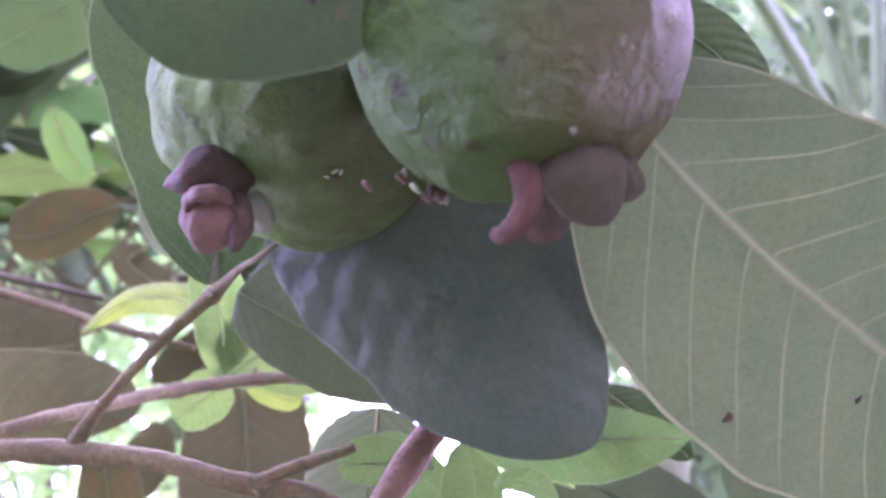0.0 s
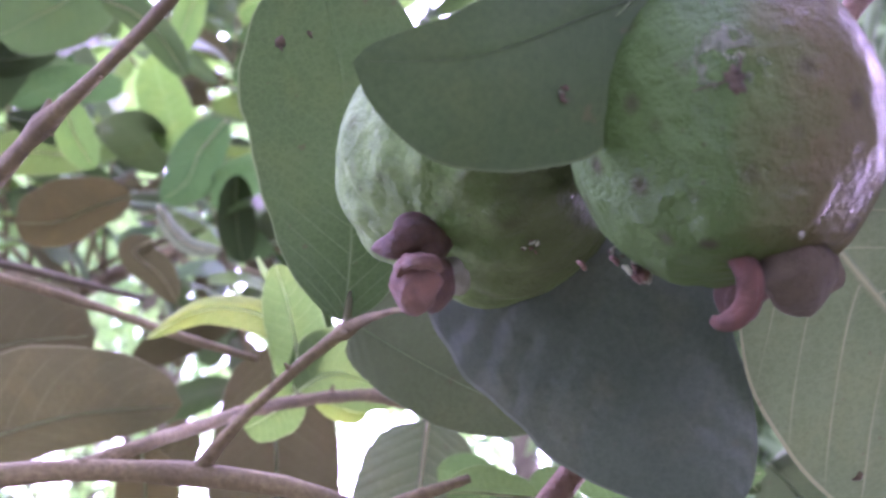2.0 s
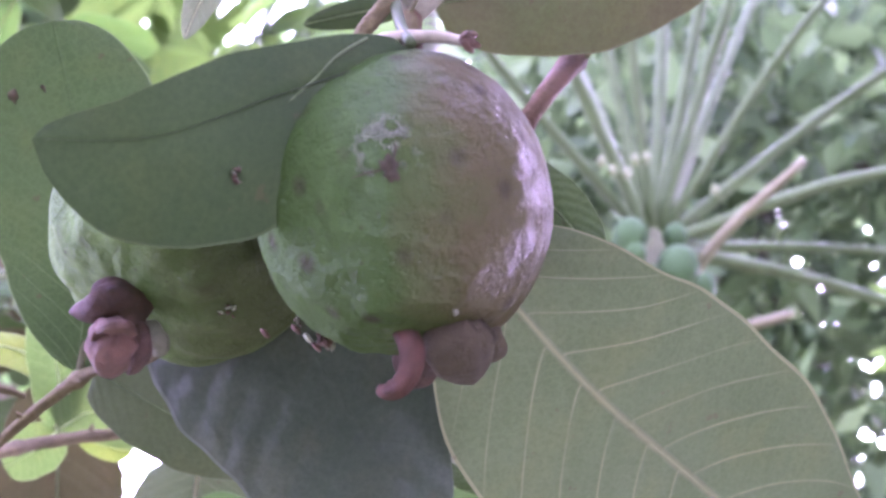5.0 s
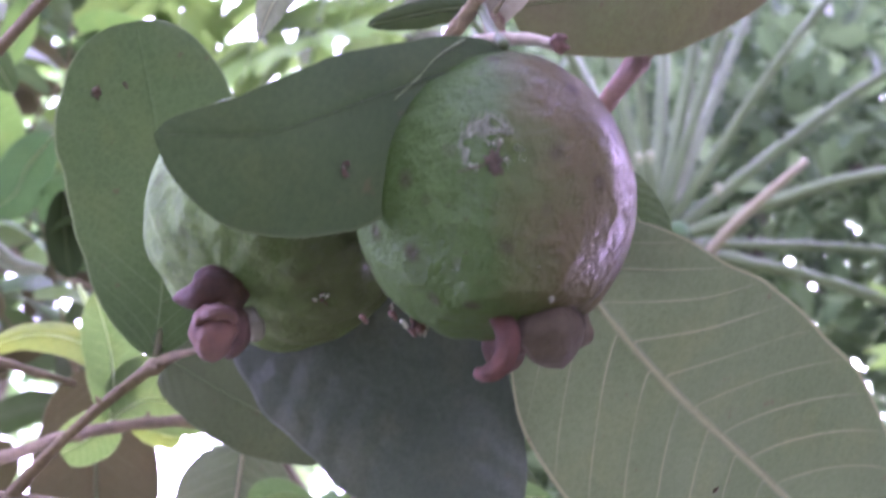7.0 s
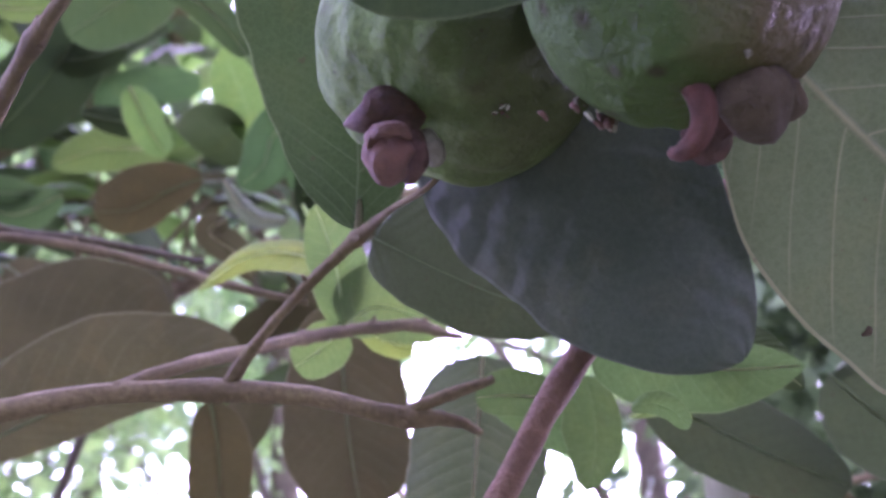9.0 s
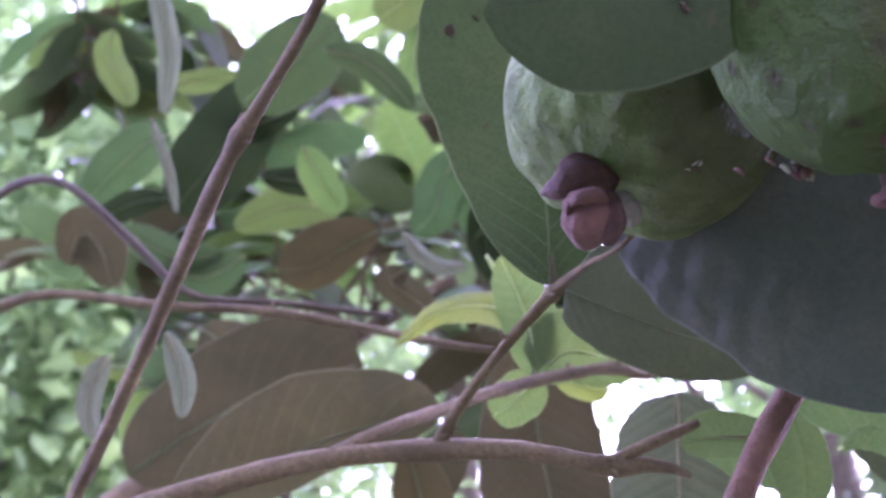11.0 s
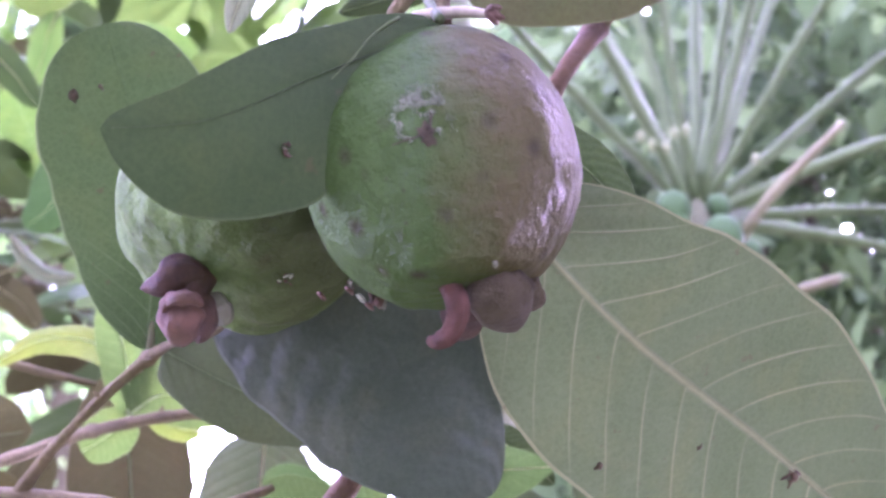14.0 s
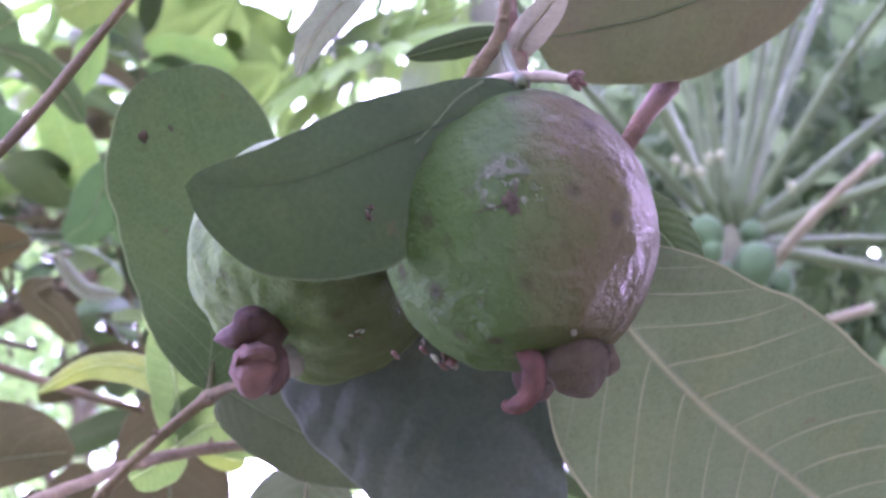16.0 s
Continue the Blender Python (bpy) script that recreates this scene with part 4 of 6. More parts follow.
leaf(TREE, [(-0.3342, 0.9183, 2.1521), (-0.3607, 0.9198, 2.1439), (-0.3815, 0.9196, 2.1400), (-0.4067, 0.9143, 2.1456)], (0.2760, -0.8074, -0.5214), 0.0155, 0.0155, (0.50, 0.50), (15, 15), LEAF_DARK, rib=RIB_DARK, rib_r=0.0009)
leaf(TREE, [(-0.3609, 0.8986, 2.0734), (-0.3320, 0.9042, 2.0679), (-0.3127, 0.9076, 2.0649), (-0.2876, 0.9073, 2.0707)], (0.2488, -0.8400, -0.4821), 0.0128, 0.0128, (0.50, 0.50), (15, 15), LEAF_DARK, rib=RIB_DARK, rib_r=0.0009)
leaf(TREE, [(-0.4120, 1.0141, 2.0558), (-0.4400, 1.0180, 2.0424), (-0.4565, 1.0184, 2.0382), (-0.4925, 1.0070, 2.0540)], (0.3274, -0.8475, -0.4178), 0.0204, 0.0204, (0.50, 0.50), (15, 15), LEAF_TREE, rib=RIB, rib_r=0.0009)
leaf(TREE, [(-0.5377, 0.9873, 2.0847), (-0.5120, 0.9951, 2.0741), (-0.4813, 1.0059, 2.0584), (-0.4333, 1.0116, 2.0566)], (0.3573, -0.8286, -0.4310), 0.0183, 0.0183, (0.50, 0.50), (15, 15), LEAF_TREE, rib=RIB, rib_r=0.0009)
leaf(TREE, [(-0.2231, 0.8606, 1.9515), (-0.2372, 0.8629, 1.9439), (-0.2165, 0.8733, 1.9270), (-0.2047, 0.8827, 1.9105)], (0.1742, -0.8995, -0.4006), 0.0134, 0.0134, (0.50, 0.50), (15, 15), LEAF_OLD, rib=RIB, rib_r=0.0009)
leaf(TREE, [(-0.4487, 0.7388, 1.9258), (-0.4347, 0.7297, 1.9470), (-0.4237, 0.7364, 1.9357), (-0.4181, 0.7496, 1.9101)], (0.4058, -0.8121, -0.4193), 0.0202, 0.0202, (0.50, 0.50), (15, 15), LEAF_OLD, rib=RIB, rib_r=0.0009)
leaf(TREE, [(-0.5160, 0.9039, 2.2580), (-0.5236, 0.9149, 2.2341), (-0.5147, 0.9255, 2.2145), (-0.5064, 0.9385, 2.1900)], (0.3700, -0.7517, -0.5460), 0.0161, 0.0161, (0.50, 0.50), (15, 15), LEAF_LIGHT, rib=RIB, rib_r=0.0009)
leaf(TREE, [(0.1588, 0.5307, 1.7072), (0.1502, 0.5297, 1.7111), (0.1395, 0.5301, 1.7122), (0.1282, 0.5338, 1.7057)], (-0.3336, -0.8954, -0.2950), 0.0043, 0.0059, (0.40, 0.40), (60, 60), LEAF_GREY, "small curled leaf with a pale bluish sheen")



# ---- limbs that carry the leaves farther back ----
BOUGH_ROWS = [
    [(-0.75, 0.55, 0.0, 0.05), (-0.77, 0.53, 0.7, 0.045), (-0.75, 0.56, 1.3, 0.036), (-0.8, 0.75, 2.1, 0.024), (-0.78, 0.95, 2.9, 0.012)],
    [(-0.76, 0.55, 1.1, 0.03), (-0.72, 0.95, 1.62, 0.022), (-0.55, 1.35, 2.0, 0.015), (-0.25, 1.7, 2.35, 0.009), (0.15, 1.95, 2.6, 0.005)],
    [(-0.76, 0.56, 1.0, 0.026), (-0.62, 0.9, 1.35, 0.018), (-0.35, 1.15, 1.6, 0.012), (0.0, 1.25, 1.75, 0.008), (0.4, 1.3, 1.85, 0.004)],
    # two unseen limbs, added to bear the shading twigs overhead
    [(-0.76, 0.55, 1.2, 0.026), (-0.66, 0.1, 1.75, 0.02), (-0.3, -0.15, 2.25, 0.014), (0.25, -0.12, 2.5, 0.01), (0.75, 0.05, 2.3, 0.006)],
    [(-0.3, -0.15, 2.25, 0.012), (-0.05, 0.2, 2.5, 0.008), (0.15, 0.5, 2.75, 0.004)],
    [(-0.8, 0.75, 2.1, 0.02), (-0.6, 0.95, 2.5, 0.014), (-0.3, 1.1, 2.8, 0.009), (0.05, 1.15, 3.0, 0.005)],
]
stem(TREE, "trunk", BOUGH_ROWS[0], BARK, "slim brown guava trunk", 36, 12)
for row in BOUGH_ROWS[1:]:
    stem(TREE, "limb", row, BARK, "", 30, 10)
BOUGH_POINTS = np.vstack([curve_at(r, np.linspace(0.25, 1, 40))[:, :3] for r in BOUGH_ROWS])


def shared_leaf(seed, length, width, droop, mat_name):
    rng = np.random.RandomState(seed)
    mid = [(0, 0, 0), (length * 0.33, 0, 0.03 * length), (length * 0.68, 0, -droop * 0.4 * length), (length, 0, -droop * length)]
    me = blade_mesh("leaf", mid, (0, 0, 1), width, width * rng.uniform(0.9, 1.1), (0.6, 0.55), (rng.uniform(-30, 30), rng.uniform(-30, 30)), 0.02, 10, 3, seed=seed)
    me.materials.append(mat_name)
    return me


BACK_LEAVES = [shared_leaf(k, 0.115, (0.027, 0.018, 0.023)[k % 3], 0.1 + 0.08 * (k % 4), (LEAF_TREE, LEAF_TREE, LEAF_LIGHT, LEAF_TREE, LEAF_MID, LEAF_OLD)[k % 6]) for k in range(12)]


def leafy_twig(rng, start, end, pairs, scale):
    """A thin twig from a limb with opposite pairs of leaves."""
    start, end = Vector(start), Vector(end)
    way = (end - start)
    mid = start + way * 0.5 + Vector((0, 0, 0.06 * way.length))
    rows = [(*start, 0.004), (*mid, 0.003), (*end, 0.0014)]
    stem(TREE, "twig", rows, BARK, "", 12, 6)
    d = way.normalized()
    for i in range(pairs):
        f = 1 - i * 0.035 / max(way.length, 0.05)
        if f < 0.3:
            break
        p = Vector(curve_at(rows, [f])[0][:3])
        for sgn in (-1, 1):
            out = d.cross(Vector((rng.uniform(-0.4, 0.4), rng.uniform(-0.4, 0.4), 1))).normalized() * sgn
            aim = (out + d * rng.uniform(0.1, 0.9) + Vector((0, 0, rng.uniform(-0.6, 0.35)))).normalized()
            rot = aim.to_track_quat("X", "Z").to_matrix().to_4x4()
            roll = Matrix.Rotation(rng.uniform(-0.7, 0.7), 4, "X")
            ob = new("leaf", BACK_LEAVES[rng.randint(len(BACK_LEAVES))])
            under(ob, TREE)
            ob.matrix_basis = Matrix.Translation(p) @ rot @ roll @ Matrix.Scale(scale * rng.uniform(0.7, 1.25), 4)


def back_foliage():
    rng = np.random.RandomState(7)
    made = 0
    # bearing to the left of straight ahead, distance, rise for each metre, number of twigs
    zones = [((9, 31), (1.05, 1.7), (0.38, 0.76), 36), ((2, 9), (1.1, 1.7), (0.36, 0.5), 3)]
    for turn, far, slope, count in zones:
        for _ in range(count):
            a, y = radians(rng.uniform(*turn)), rng.uniform(*far)
            p = np.array([-y * math.tan(a), y, 1.55 + y * rng.uniform(*slope)])
            near = BOUGH_POINTS[np.argmin(((BOUGH_POINTS - p) ** 2).sum(1))]
            leafy_twig(rng, near, p, 4, 1.0)
    # unseen twigs overhead, added to keep sky light off the fruits
    for _ in range(44):
        x, y = rng.uniform(-0.5, 0.6), rng.uniform(-0.4, 0.6)
        p = np.array([x, y, 1.6 + max(0.5, 1.15 * (y + 0.12)) + rng.uniform(0, 0.5)])
        near = BOUGH_POINTS[np.argmin(((BOUGH_POINTS - p) ** 2).sum(1))]
        leafy_twig(rng, near, p, 5, 1.15)
    # unseen twigs added on the papaya side to block light from the right
    for _ in range(55):
        y = rng.uniform(-0.5, 0.4)
        p = np.array([0.33 + 1.7 * max(y, 0) + rng.uniform(0, 0.4), y, rng.uniform(1.4, 2.3)])
        near = BOUGH_POINTS[len(BOUGH_POINTS) - 1 - np.argmin(((BOUGH_POINTS - p) ** 2).sum(1)[::-1])]
        leafy_twig(rng, near, p, 6, 1.5)


back_foliage()


# ---- fruits ----
def fruit_frame(centre, calyx, right):
    z = -(Vector(calyx) - Vector(centre)).normalized()
    x = Vector(right)
    x = (x - x.dot(z) * z).normalized()
    y = z.cross(x)
    return Matrix((( x.x, y.x, z.x, centre[0]), (x.y, y.y, z.y, centre[1]), (x.z, y.z, z.z, centre[2]), (0, 0, 0, 1)))


def fruit_body(name, ribs, lump, neck, seed):
    """A guava of radius about 1 about the z axis, calyx at -z, stalk at +z."""
    bm = bmesh.new()
    bmesh.ops.create_uvsphere(bm, u_segments=160, v_segments=104, radius=1.0)
    noise.seed_set(seed)
    for v in bm.verts:
        p = v.co.copy()
        a = math.atan2(p.y, p.x)
        low = max(0.0, -p.z - 0.25) / 0.75
        r = 1 + lump * noise.noise(p * 1.5) + lump * 0.3 * noise.noise(p * 4.5) + lump * 0.16 * noise.noise(p * 8) + lump * 0.1 * noise.noise(p * 15)
        r += ribs * low * math.sin(a * 11 + 2 * noise.noise(p * 1.2)) * (1 - max(0, low - 0.7) * 2)
        p *= r
        if p.z < -0.86:
            p.z = -0.86 - (p.z + 0.86) * -0.35
        if p.z > 0.5:
            p.x *= 1 - neck * (p.z - 0.5)
            p.y *= 1 - neck * (p.z - 0.5)
        v.co = p
    me = bpy.data.meshes.new(name)
    bm.to_mesh(me)
    bm.free()
    noise.seed_set(1)
    return smooth(me)


def lobe_mesh(name, mid, facing, width, thick, shape=(0.5, 0.6), steps=30, sides=28, seed=0, rough=0.08):
    """A fleshy or dried lobe: an oval section swept along a curve."""
    rng = np.random.RandomState(seed)
    s = np.linspace(0, 1, steps)
    m = curve_at(mid, s)
    t = np.gradient(m, axis=0)
    t /= np.linalg.norm(t, axis=1)[:, None]
    f = np.asarray(facing, float)
    ph = rng.uniform(0, 6.28, 3)
    a, b = shape
    pk = a / (a + b)
    prof = np.maximum((np.clip(s, 1e-6, 1) / pk) ** a * (np.clip(1 - s, 1e-6, 1) / (1 - pk)) ** b, 0.04)
    verts = []
    for i in range(steps):
        u = np.cross(t[i], f)
        u /= np.linalg.norm(u)
        n = np.cross(u, t[i])
        for k in range(sides):
            an = 2 * math.pi * k / sides
            q = 1 + rough * (0.7 * math.sin(5 * an + ph[0] + 4 * s[i]) + 0.5 * math.sin(9 * an + ph[1] - 6 * s[i]) + 0.5 * math.sin(11 * s[i] + ph[2] + 2 * math.cos(an)))
            verts.append(tuple(m[i] + q * prof[i] * (width * math.cos(an) * u + thick * math.sin(an) * n - (0.5 * thick + 0.22 * width) * math.cos(an) ** 2 * n)))
    faces = [(i * sides + k, i * sides + (k + 1) % sides, (i + 1) * sides + (k + 1) % sides, (i + 1) * sides + k) for i in range(steps - 1) for k in range(sides)]
    faces += [tuple(range(sides))[::-1], tuple((steps - 1) * sides + k for k in range(sides))]
    me = bpy.data.meshes.new(name)
    me.from_pydata(verts, [], faces)
    return smooth(me)


def piece(parent, name, me, material, label=""):
    return under(link(name, me, material, None, label), parent)


def scar_patch(fruit, m, way, crust_way, up, seed):
    """A corky crater with pale flaking crust on the skin."""
    rng = np.random.RandomState(seed)
    way = Vector(way).normalized()
    u = way.cross(Vector(up)).normalized()
    w = u.cross(way)
    bm = bmesh.new()
    rings = [(0.0, 0.004), (0.016, 0.0), (0.028, 0.005), (0.042, 0.008), (0.056, -0.012)]
    prev = None
    for r, h in rings:
        ring = []
        for k in range(20):
            a = 2 * math.pi * k / 20
            rr = r * (1 + 0.45 * rng.uniform(-1, 1))
            d = (way + u * rr * math.cos(a) + w * rr * 1.3 * math.sin(a)).normalized()
            ring.append(bm.verts.new(m @ (d * (1.017 + h + 0.005 * rng.uniform(-1, 1)))))
        if prev:
            for k in range(20):
                bm.faces.new((prev[k], prev[(k + 1) % 20], ring[(k + 1) % 20], ring[k]))
        prev = ring
    me = bpy.data.meshes.new("scar")
    bm.to_mesh(me)
    bm.free()
    piece(fruit, "scar", smooth(me), SCAR, "brown corky scar")
    way = Vector(crust_way).normalized()
    u = way.cross(Vector(up)).normalized()
    w = u.cross(way)
    bm = bmesh.new()
    for _ in range(3600):
        a, r = rng.uniform(0, 6.283), abs(rng.normal(0.125, 0.05))
        c = (way + u * r * math.cos(a) + w * r * math.sin(a)).normalized()
        if noise.noise(c * 14) + 0.35 * math.sin(a + 0.4) < -0.04 + 0.25 * rng.uniform():
            continue
        size = rng.uniform(0.001, 0.0036)
        t1 = c.cross(Vector(rng.normal(size=3))).normalized()
        t2 = c.cross(t1)
        q = [m @ (c * (1.017 + lift) + t1 * size * x + t2 * size * 0.8 * y) for x, y, lift in ((-1, -1, 0), (1, -0.7, 0.003), (0.8, 1, 0.006), (-0.9, 0.8, 0.002))]
        low = m @ (c * 0.995)
        vs = [bm.verts.new(p) for p in q] + [bm.verts.new(low)]
        bm.faces.new(vs[:4])
        for k in range(4):
            bm.faces.new((vs[(k + 1) % 4], vs[k], vs[4]))
    me = bpy.data.meshes.new("crust")
    bm.to_mesh(me)
    bm.free()
    tagged(piece(fruit, "crust", me, CRUST, "pale flaking crust round the scar"), kind="stuff")


# the larger fruit
big = thing("guava_fruit", (0.0153, 0.2131, 1.6990), "large round guava, green with a reddish brown blush", "fruit", "guava fruits")
big_m = fruit_frame((0.0153, 0.2131, 1.6990), (0.0193, 0.2141, 1.6617), (0.9922, -0.1225, -0.0236)) @ Matrix.Diagonal((0.0350, 0.0348, 0.0369, 1))
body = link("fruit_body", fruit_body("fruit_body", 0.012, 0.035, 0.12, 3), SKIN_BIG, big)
body.matrix_parent_inverse = Matrix.Translation(big.matrix_world.translation).inverted()
body.matrix_basis = big_m
scar_patch(big, big_m, big_m.inverted() @ Vector((0.0070, 0.1810, 1.6906)), big_m.inverted() @ Vector((0.0062, 0.1815, 1.6945)), (0, 0, 1), 5)
piece(big, "scar_line", tube_mesh("scar_line", [(-0.0010, 0.1831, 1.6889, 0.0001), (0.0015, 0.1817, 1.6893, 0.0002), (0.0042, 0.1804, 1.6896, 0.0002), (0.0062, 0.1789, 1.6902, 0.0002)], 14, 8, 0.1, 61), SEPAL_BROWN, "thin brown fibre stuck in the scar")
# the crack that runs up from the scar, built as a thin tube
piece(big, "scar_line", tube_mesh("scar_line", [(0.0072, 0.1791, 1.6912, 0.0003), (0.0078, 0.1789, 1.6945, 0.0003), (0.0076, 0.1807, 1.6985, 0.0002)], 14, 8, 0.1, 62), SCAR, "thin dark crack line above the scar")
piece(big, "sepal", lobe_mesh("sepal", [(0.0128, 0.2089, 1.6682), (0.0150, 0.2076, 1.6616), (0.0154, 0.2090, 1.6564), (0.0130, 0.2116, 1.6532), (0.0101, 0.2144, 1.6536), (0.0096, 0.2160, 1.6553)], (-0.1852, -0.9207, -0.3435), 0.0026, 0.0006, (0.20, 0.35), seed=1, rough=0.17), SEPAL_PINK, "curled pink sepal")
piece(big, "sepal", lobe_mesh("sepal", [(0.0215, 0.2073, 1.6687), (0.0246, 0.2063, 1.6626), (0.0276, 0.2098, 1.6589), (0.0317, 0.2190, 1.6570)], (-0.2112, -0.9140, -0.3464), 0.0076, 0.0008, (0.30, 0.50), seed=2, rough=0.17), SEPAL_BROWN, "dry brown sepal")
piece(big, "sepal", lobe_mesh("sepal", [(0.0325, 0.2148, 1.6710), (0.0346, 0.2141, 1.6670), (0.0357, 0.2173, 1.6645), (0.0360, 0.2212, 1.6632)], (-0.2392, -0.9085, -0.3426), 0.0031, 0.0008, (0.40, 0.40), seed=3, rough=0.17), SEPAL_BROWN, "dry brown sepal")
piece(big, "sepal", lobe_mesh("sepal", [(0.0213, 0.2236, 1.6694), (0.0212, 0.2276, 1.6656), (0.0216, 0.2307, 1.6636), (0.0245, 0.2344, 1.6618)], (-0.2006, -0.9216, -0.3324), 0.0058, 0.0009, (0.40, 0.40), seed=4, rough=0.17), SEPAL, "dry red sepal")
piece(big, "fruit_stalk", tube_mesh("fruit_stalk", [(0.0122, 0.2044, 1.7310, 0.0028), (0.0140, 0.2064, 1.7382, 0.0026), (0.0170, 0.2138, 1.7501, 0.0024), (0.0173, 0.2178, 1.7583, 0.0024)], 14, 10, 0.05, 4), BARK)
# the smaller fruit
small = thing("guava_fruit", (-0.0346, 0.2645, 1.7127), "smaller pale green ribbed guava with a dry red calyx", "fruit", "guava fruits")
small_m = fruit_frame((-0.0346, 0.2645, 1.7127), (-0.0533, 0.2506, 1.6808), (0.9922, -0.1225, -0.0236)) @ Matrix.Diagonal((0.0382, 0.036, 0.034, 1))
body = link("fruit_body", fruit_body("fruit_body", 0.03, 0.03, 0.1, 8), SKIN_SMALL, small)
body.matrix_parent_inverse = Matrix.Translation(small.matrix_world.translation).inverted()
body.matrix_basis = small_m
piece(small, "sepal", lobe_mesh("sepal", [(-0.0455, 0.2477, 1.6847), (-0.0514, 0.2436, 1.6833), (-0.0559, 0.2432, 1.6808), (-0.0620, 0.2474, 1.6807)], (0.0075, -0.9344, -0.3562), 0.0047, 0.0013, (0.35, 0.70), seed=5, rough=0.17), SEPAL, "dry dark red sepal")
piece(small, "calyx", lobe_mesh("calyx", [(-0.0433, 0.2525, 1.6906), (-0.0473, 0.2481, 1.6845), (-0.0505, 0.2461, 1.6801), (-0.0539, 0.2488, 1.6776)], (0.0013, -0.9305, -0.3662), 0.0059, 0.0014, (0.40, 0.40), seed=11, rough=0.17), SEPAL, "dark dry calyx ring")
piece(small, "sepal", lobe_mesh("sepal", [(-0.0495, 0.2470, 1.6803), (-0.0507, 0.2436, 1.6736), (-0.0513, 0.2447, 1.6690), (-0.0522, 0.2507, 1.6657)], (0.0195, -0.9382, -0.3456), 0.0056, 0.0018, (0.35, 0.35), seed=6, rough=0.17), SEPAL_ROSE, "cupped rose-brown sepal")
piece(small, "sepal", lobe_mesh("sepal", [(-0.0461, 0.2489, 1.6800), (-0.0449, 0.2476, 1.6751), (-0.0451, 0.2492, 1.6717), (-0.0473, 0.2546, 1.6679)], (0.0093, -0.9393, -0.3429), 0.0030, 0.0011, (0.35, 0.40), seed=7, rough=0.17), SEPAL, "dry dark red sepal")
piece(small, "sepal", lobe_mesh("sepal", [(-0.0519, 0.2439, 1.6780), (-0.0536, 0.2409, 1.6754), (-0.0547, 0.2417, 1.6740), (-0.0556, 0.2447, 1.6726)], (0.0268, -0.9392, -0.3425), 0.0016, 0.0009, (0.40, 0.40), seed=10, rough=0.17), SEPAL_ROSE, "")
piece(small, "sepal", lobe_mesh("sepal", [(-0.0438, 0.2513, 1.6812), (-0.0414, 0.2510, 1.6764), (-0.0406, 0.2538, 1.6749), (-0.0418, 0.2567, 1.6738)], (0.0027, -0.9390, -0.3439), 0.0030, 0.0006, (0.40, 0.50), seed=9, rough=0.17), SEPAL_PALE, "pale dry sepal tip")
piece(small, "sepal", lobe_mesh("sepal", [(-0.0547, 0.2418, 1.6738), (-0.0518, 0.2380, 1.6740), (-0.0484, 0.2385, 1.6743), (-0.0452, 0.2426, 1.6740)], (0.0356, -0.9422, -0.3331), 0.0019, 0.0010, (0.40, 0.40), seed=12, rough=0.17), SEPAL_ROSE, "curled rose-brown lip")
piece(small, "fruit_stalk", tube_mesh("fruit_stalk", [(-0.0228, 0.2487, 1.7341, 0.0028), (-0.0132, 0.2461, 1.7442, 0.0026), (-0.0032, 0.2327, 1.7462, 0.0024), (0.0040, 0.2162, 1.7438, 0.0024)], 14, 10, 0.05, 4), BARK)
piece(TREE, "calyx_scale", lobe_mesh("calyx_scale", [(0.0246, 0.1908, 1.7303), (0.0253, 0.1887, 1.7300), (0.0264, 0.1883, 1.7306), (0.0287, 0.1888, 1.7311)], (-0.2122, -0.8239, -0.5255), 0.0011, 0.0006, (0.40, 0.50), seed=40, rough=0.17), SEPAL_ROSE, "")
piece(TREE, "calyx_scale", lobe_mesh("calyx_scale", [(0.0246, 0.1908, 1.7303), (0.0255, 0.1890, 1.7293), (0.0264, 0.1890, 1.7289), (0.0295, 0.1898, 1.7288)], (-0.2122, -0.8239, -0.5255), 0.0011, 0.0006, (0.40, 0.50), seed=41, rough=0.17), SEPAL_ROSE, "")
piece(TREE, "calyx_scale", lobe_mesh("calyx_scale", [(0.0246, 0.1908, 1.7303), (0.0256, 0.1891, 1.7289), (0.0265, 0.1895, 1.7279), (0.0278, 0.1907, 1.7273)], (-0.2122, -0.8239, -0.5255), 0.0011, 0.0006, (0.40, 0.50), seed=42, rough=0.17), SEPAL_ROSE, "")
piece(TREE, "calyx_scale", lobe_mesh("calyx_scale", [(0.0246, 0.1908, 1.7303), (0.0257, 0.1885, 1.7302), (0.0264, 0.1881, 1.7309), (0.0269, 0.1888, 1.7316)], (-0.2122, -0.8239, -0.5255), 0.0011, 0.0006, (0.40, 0.50), seed=43, rough=0.17), SEPAL_ROSE, "")
piece(TREE, "calyx_scale", lobe_mesh("calyx_scale", [(0.0246, 0.1908, 1.7303), (0.0259, 0.1888, 1.7296), (0.0264, 0.1887, 1.7296), (0.0283, 0.1895, 1.7297)], (-0.2122, -0.8239, -0.5255), 0.0011, 0.0006, (0.40, 0.50), seed=44, rough=0.17), SEPAL_ROSE, "")
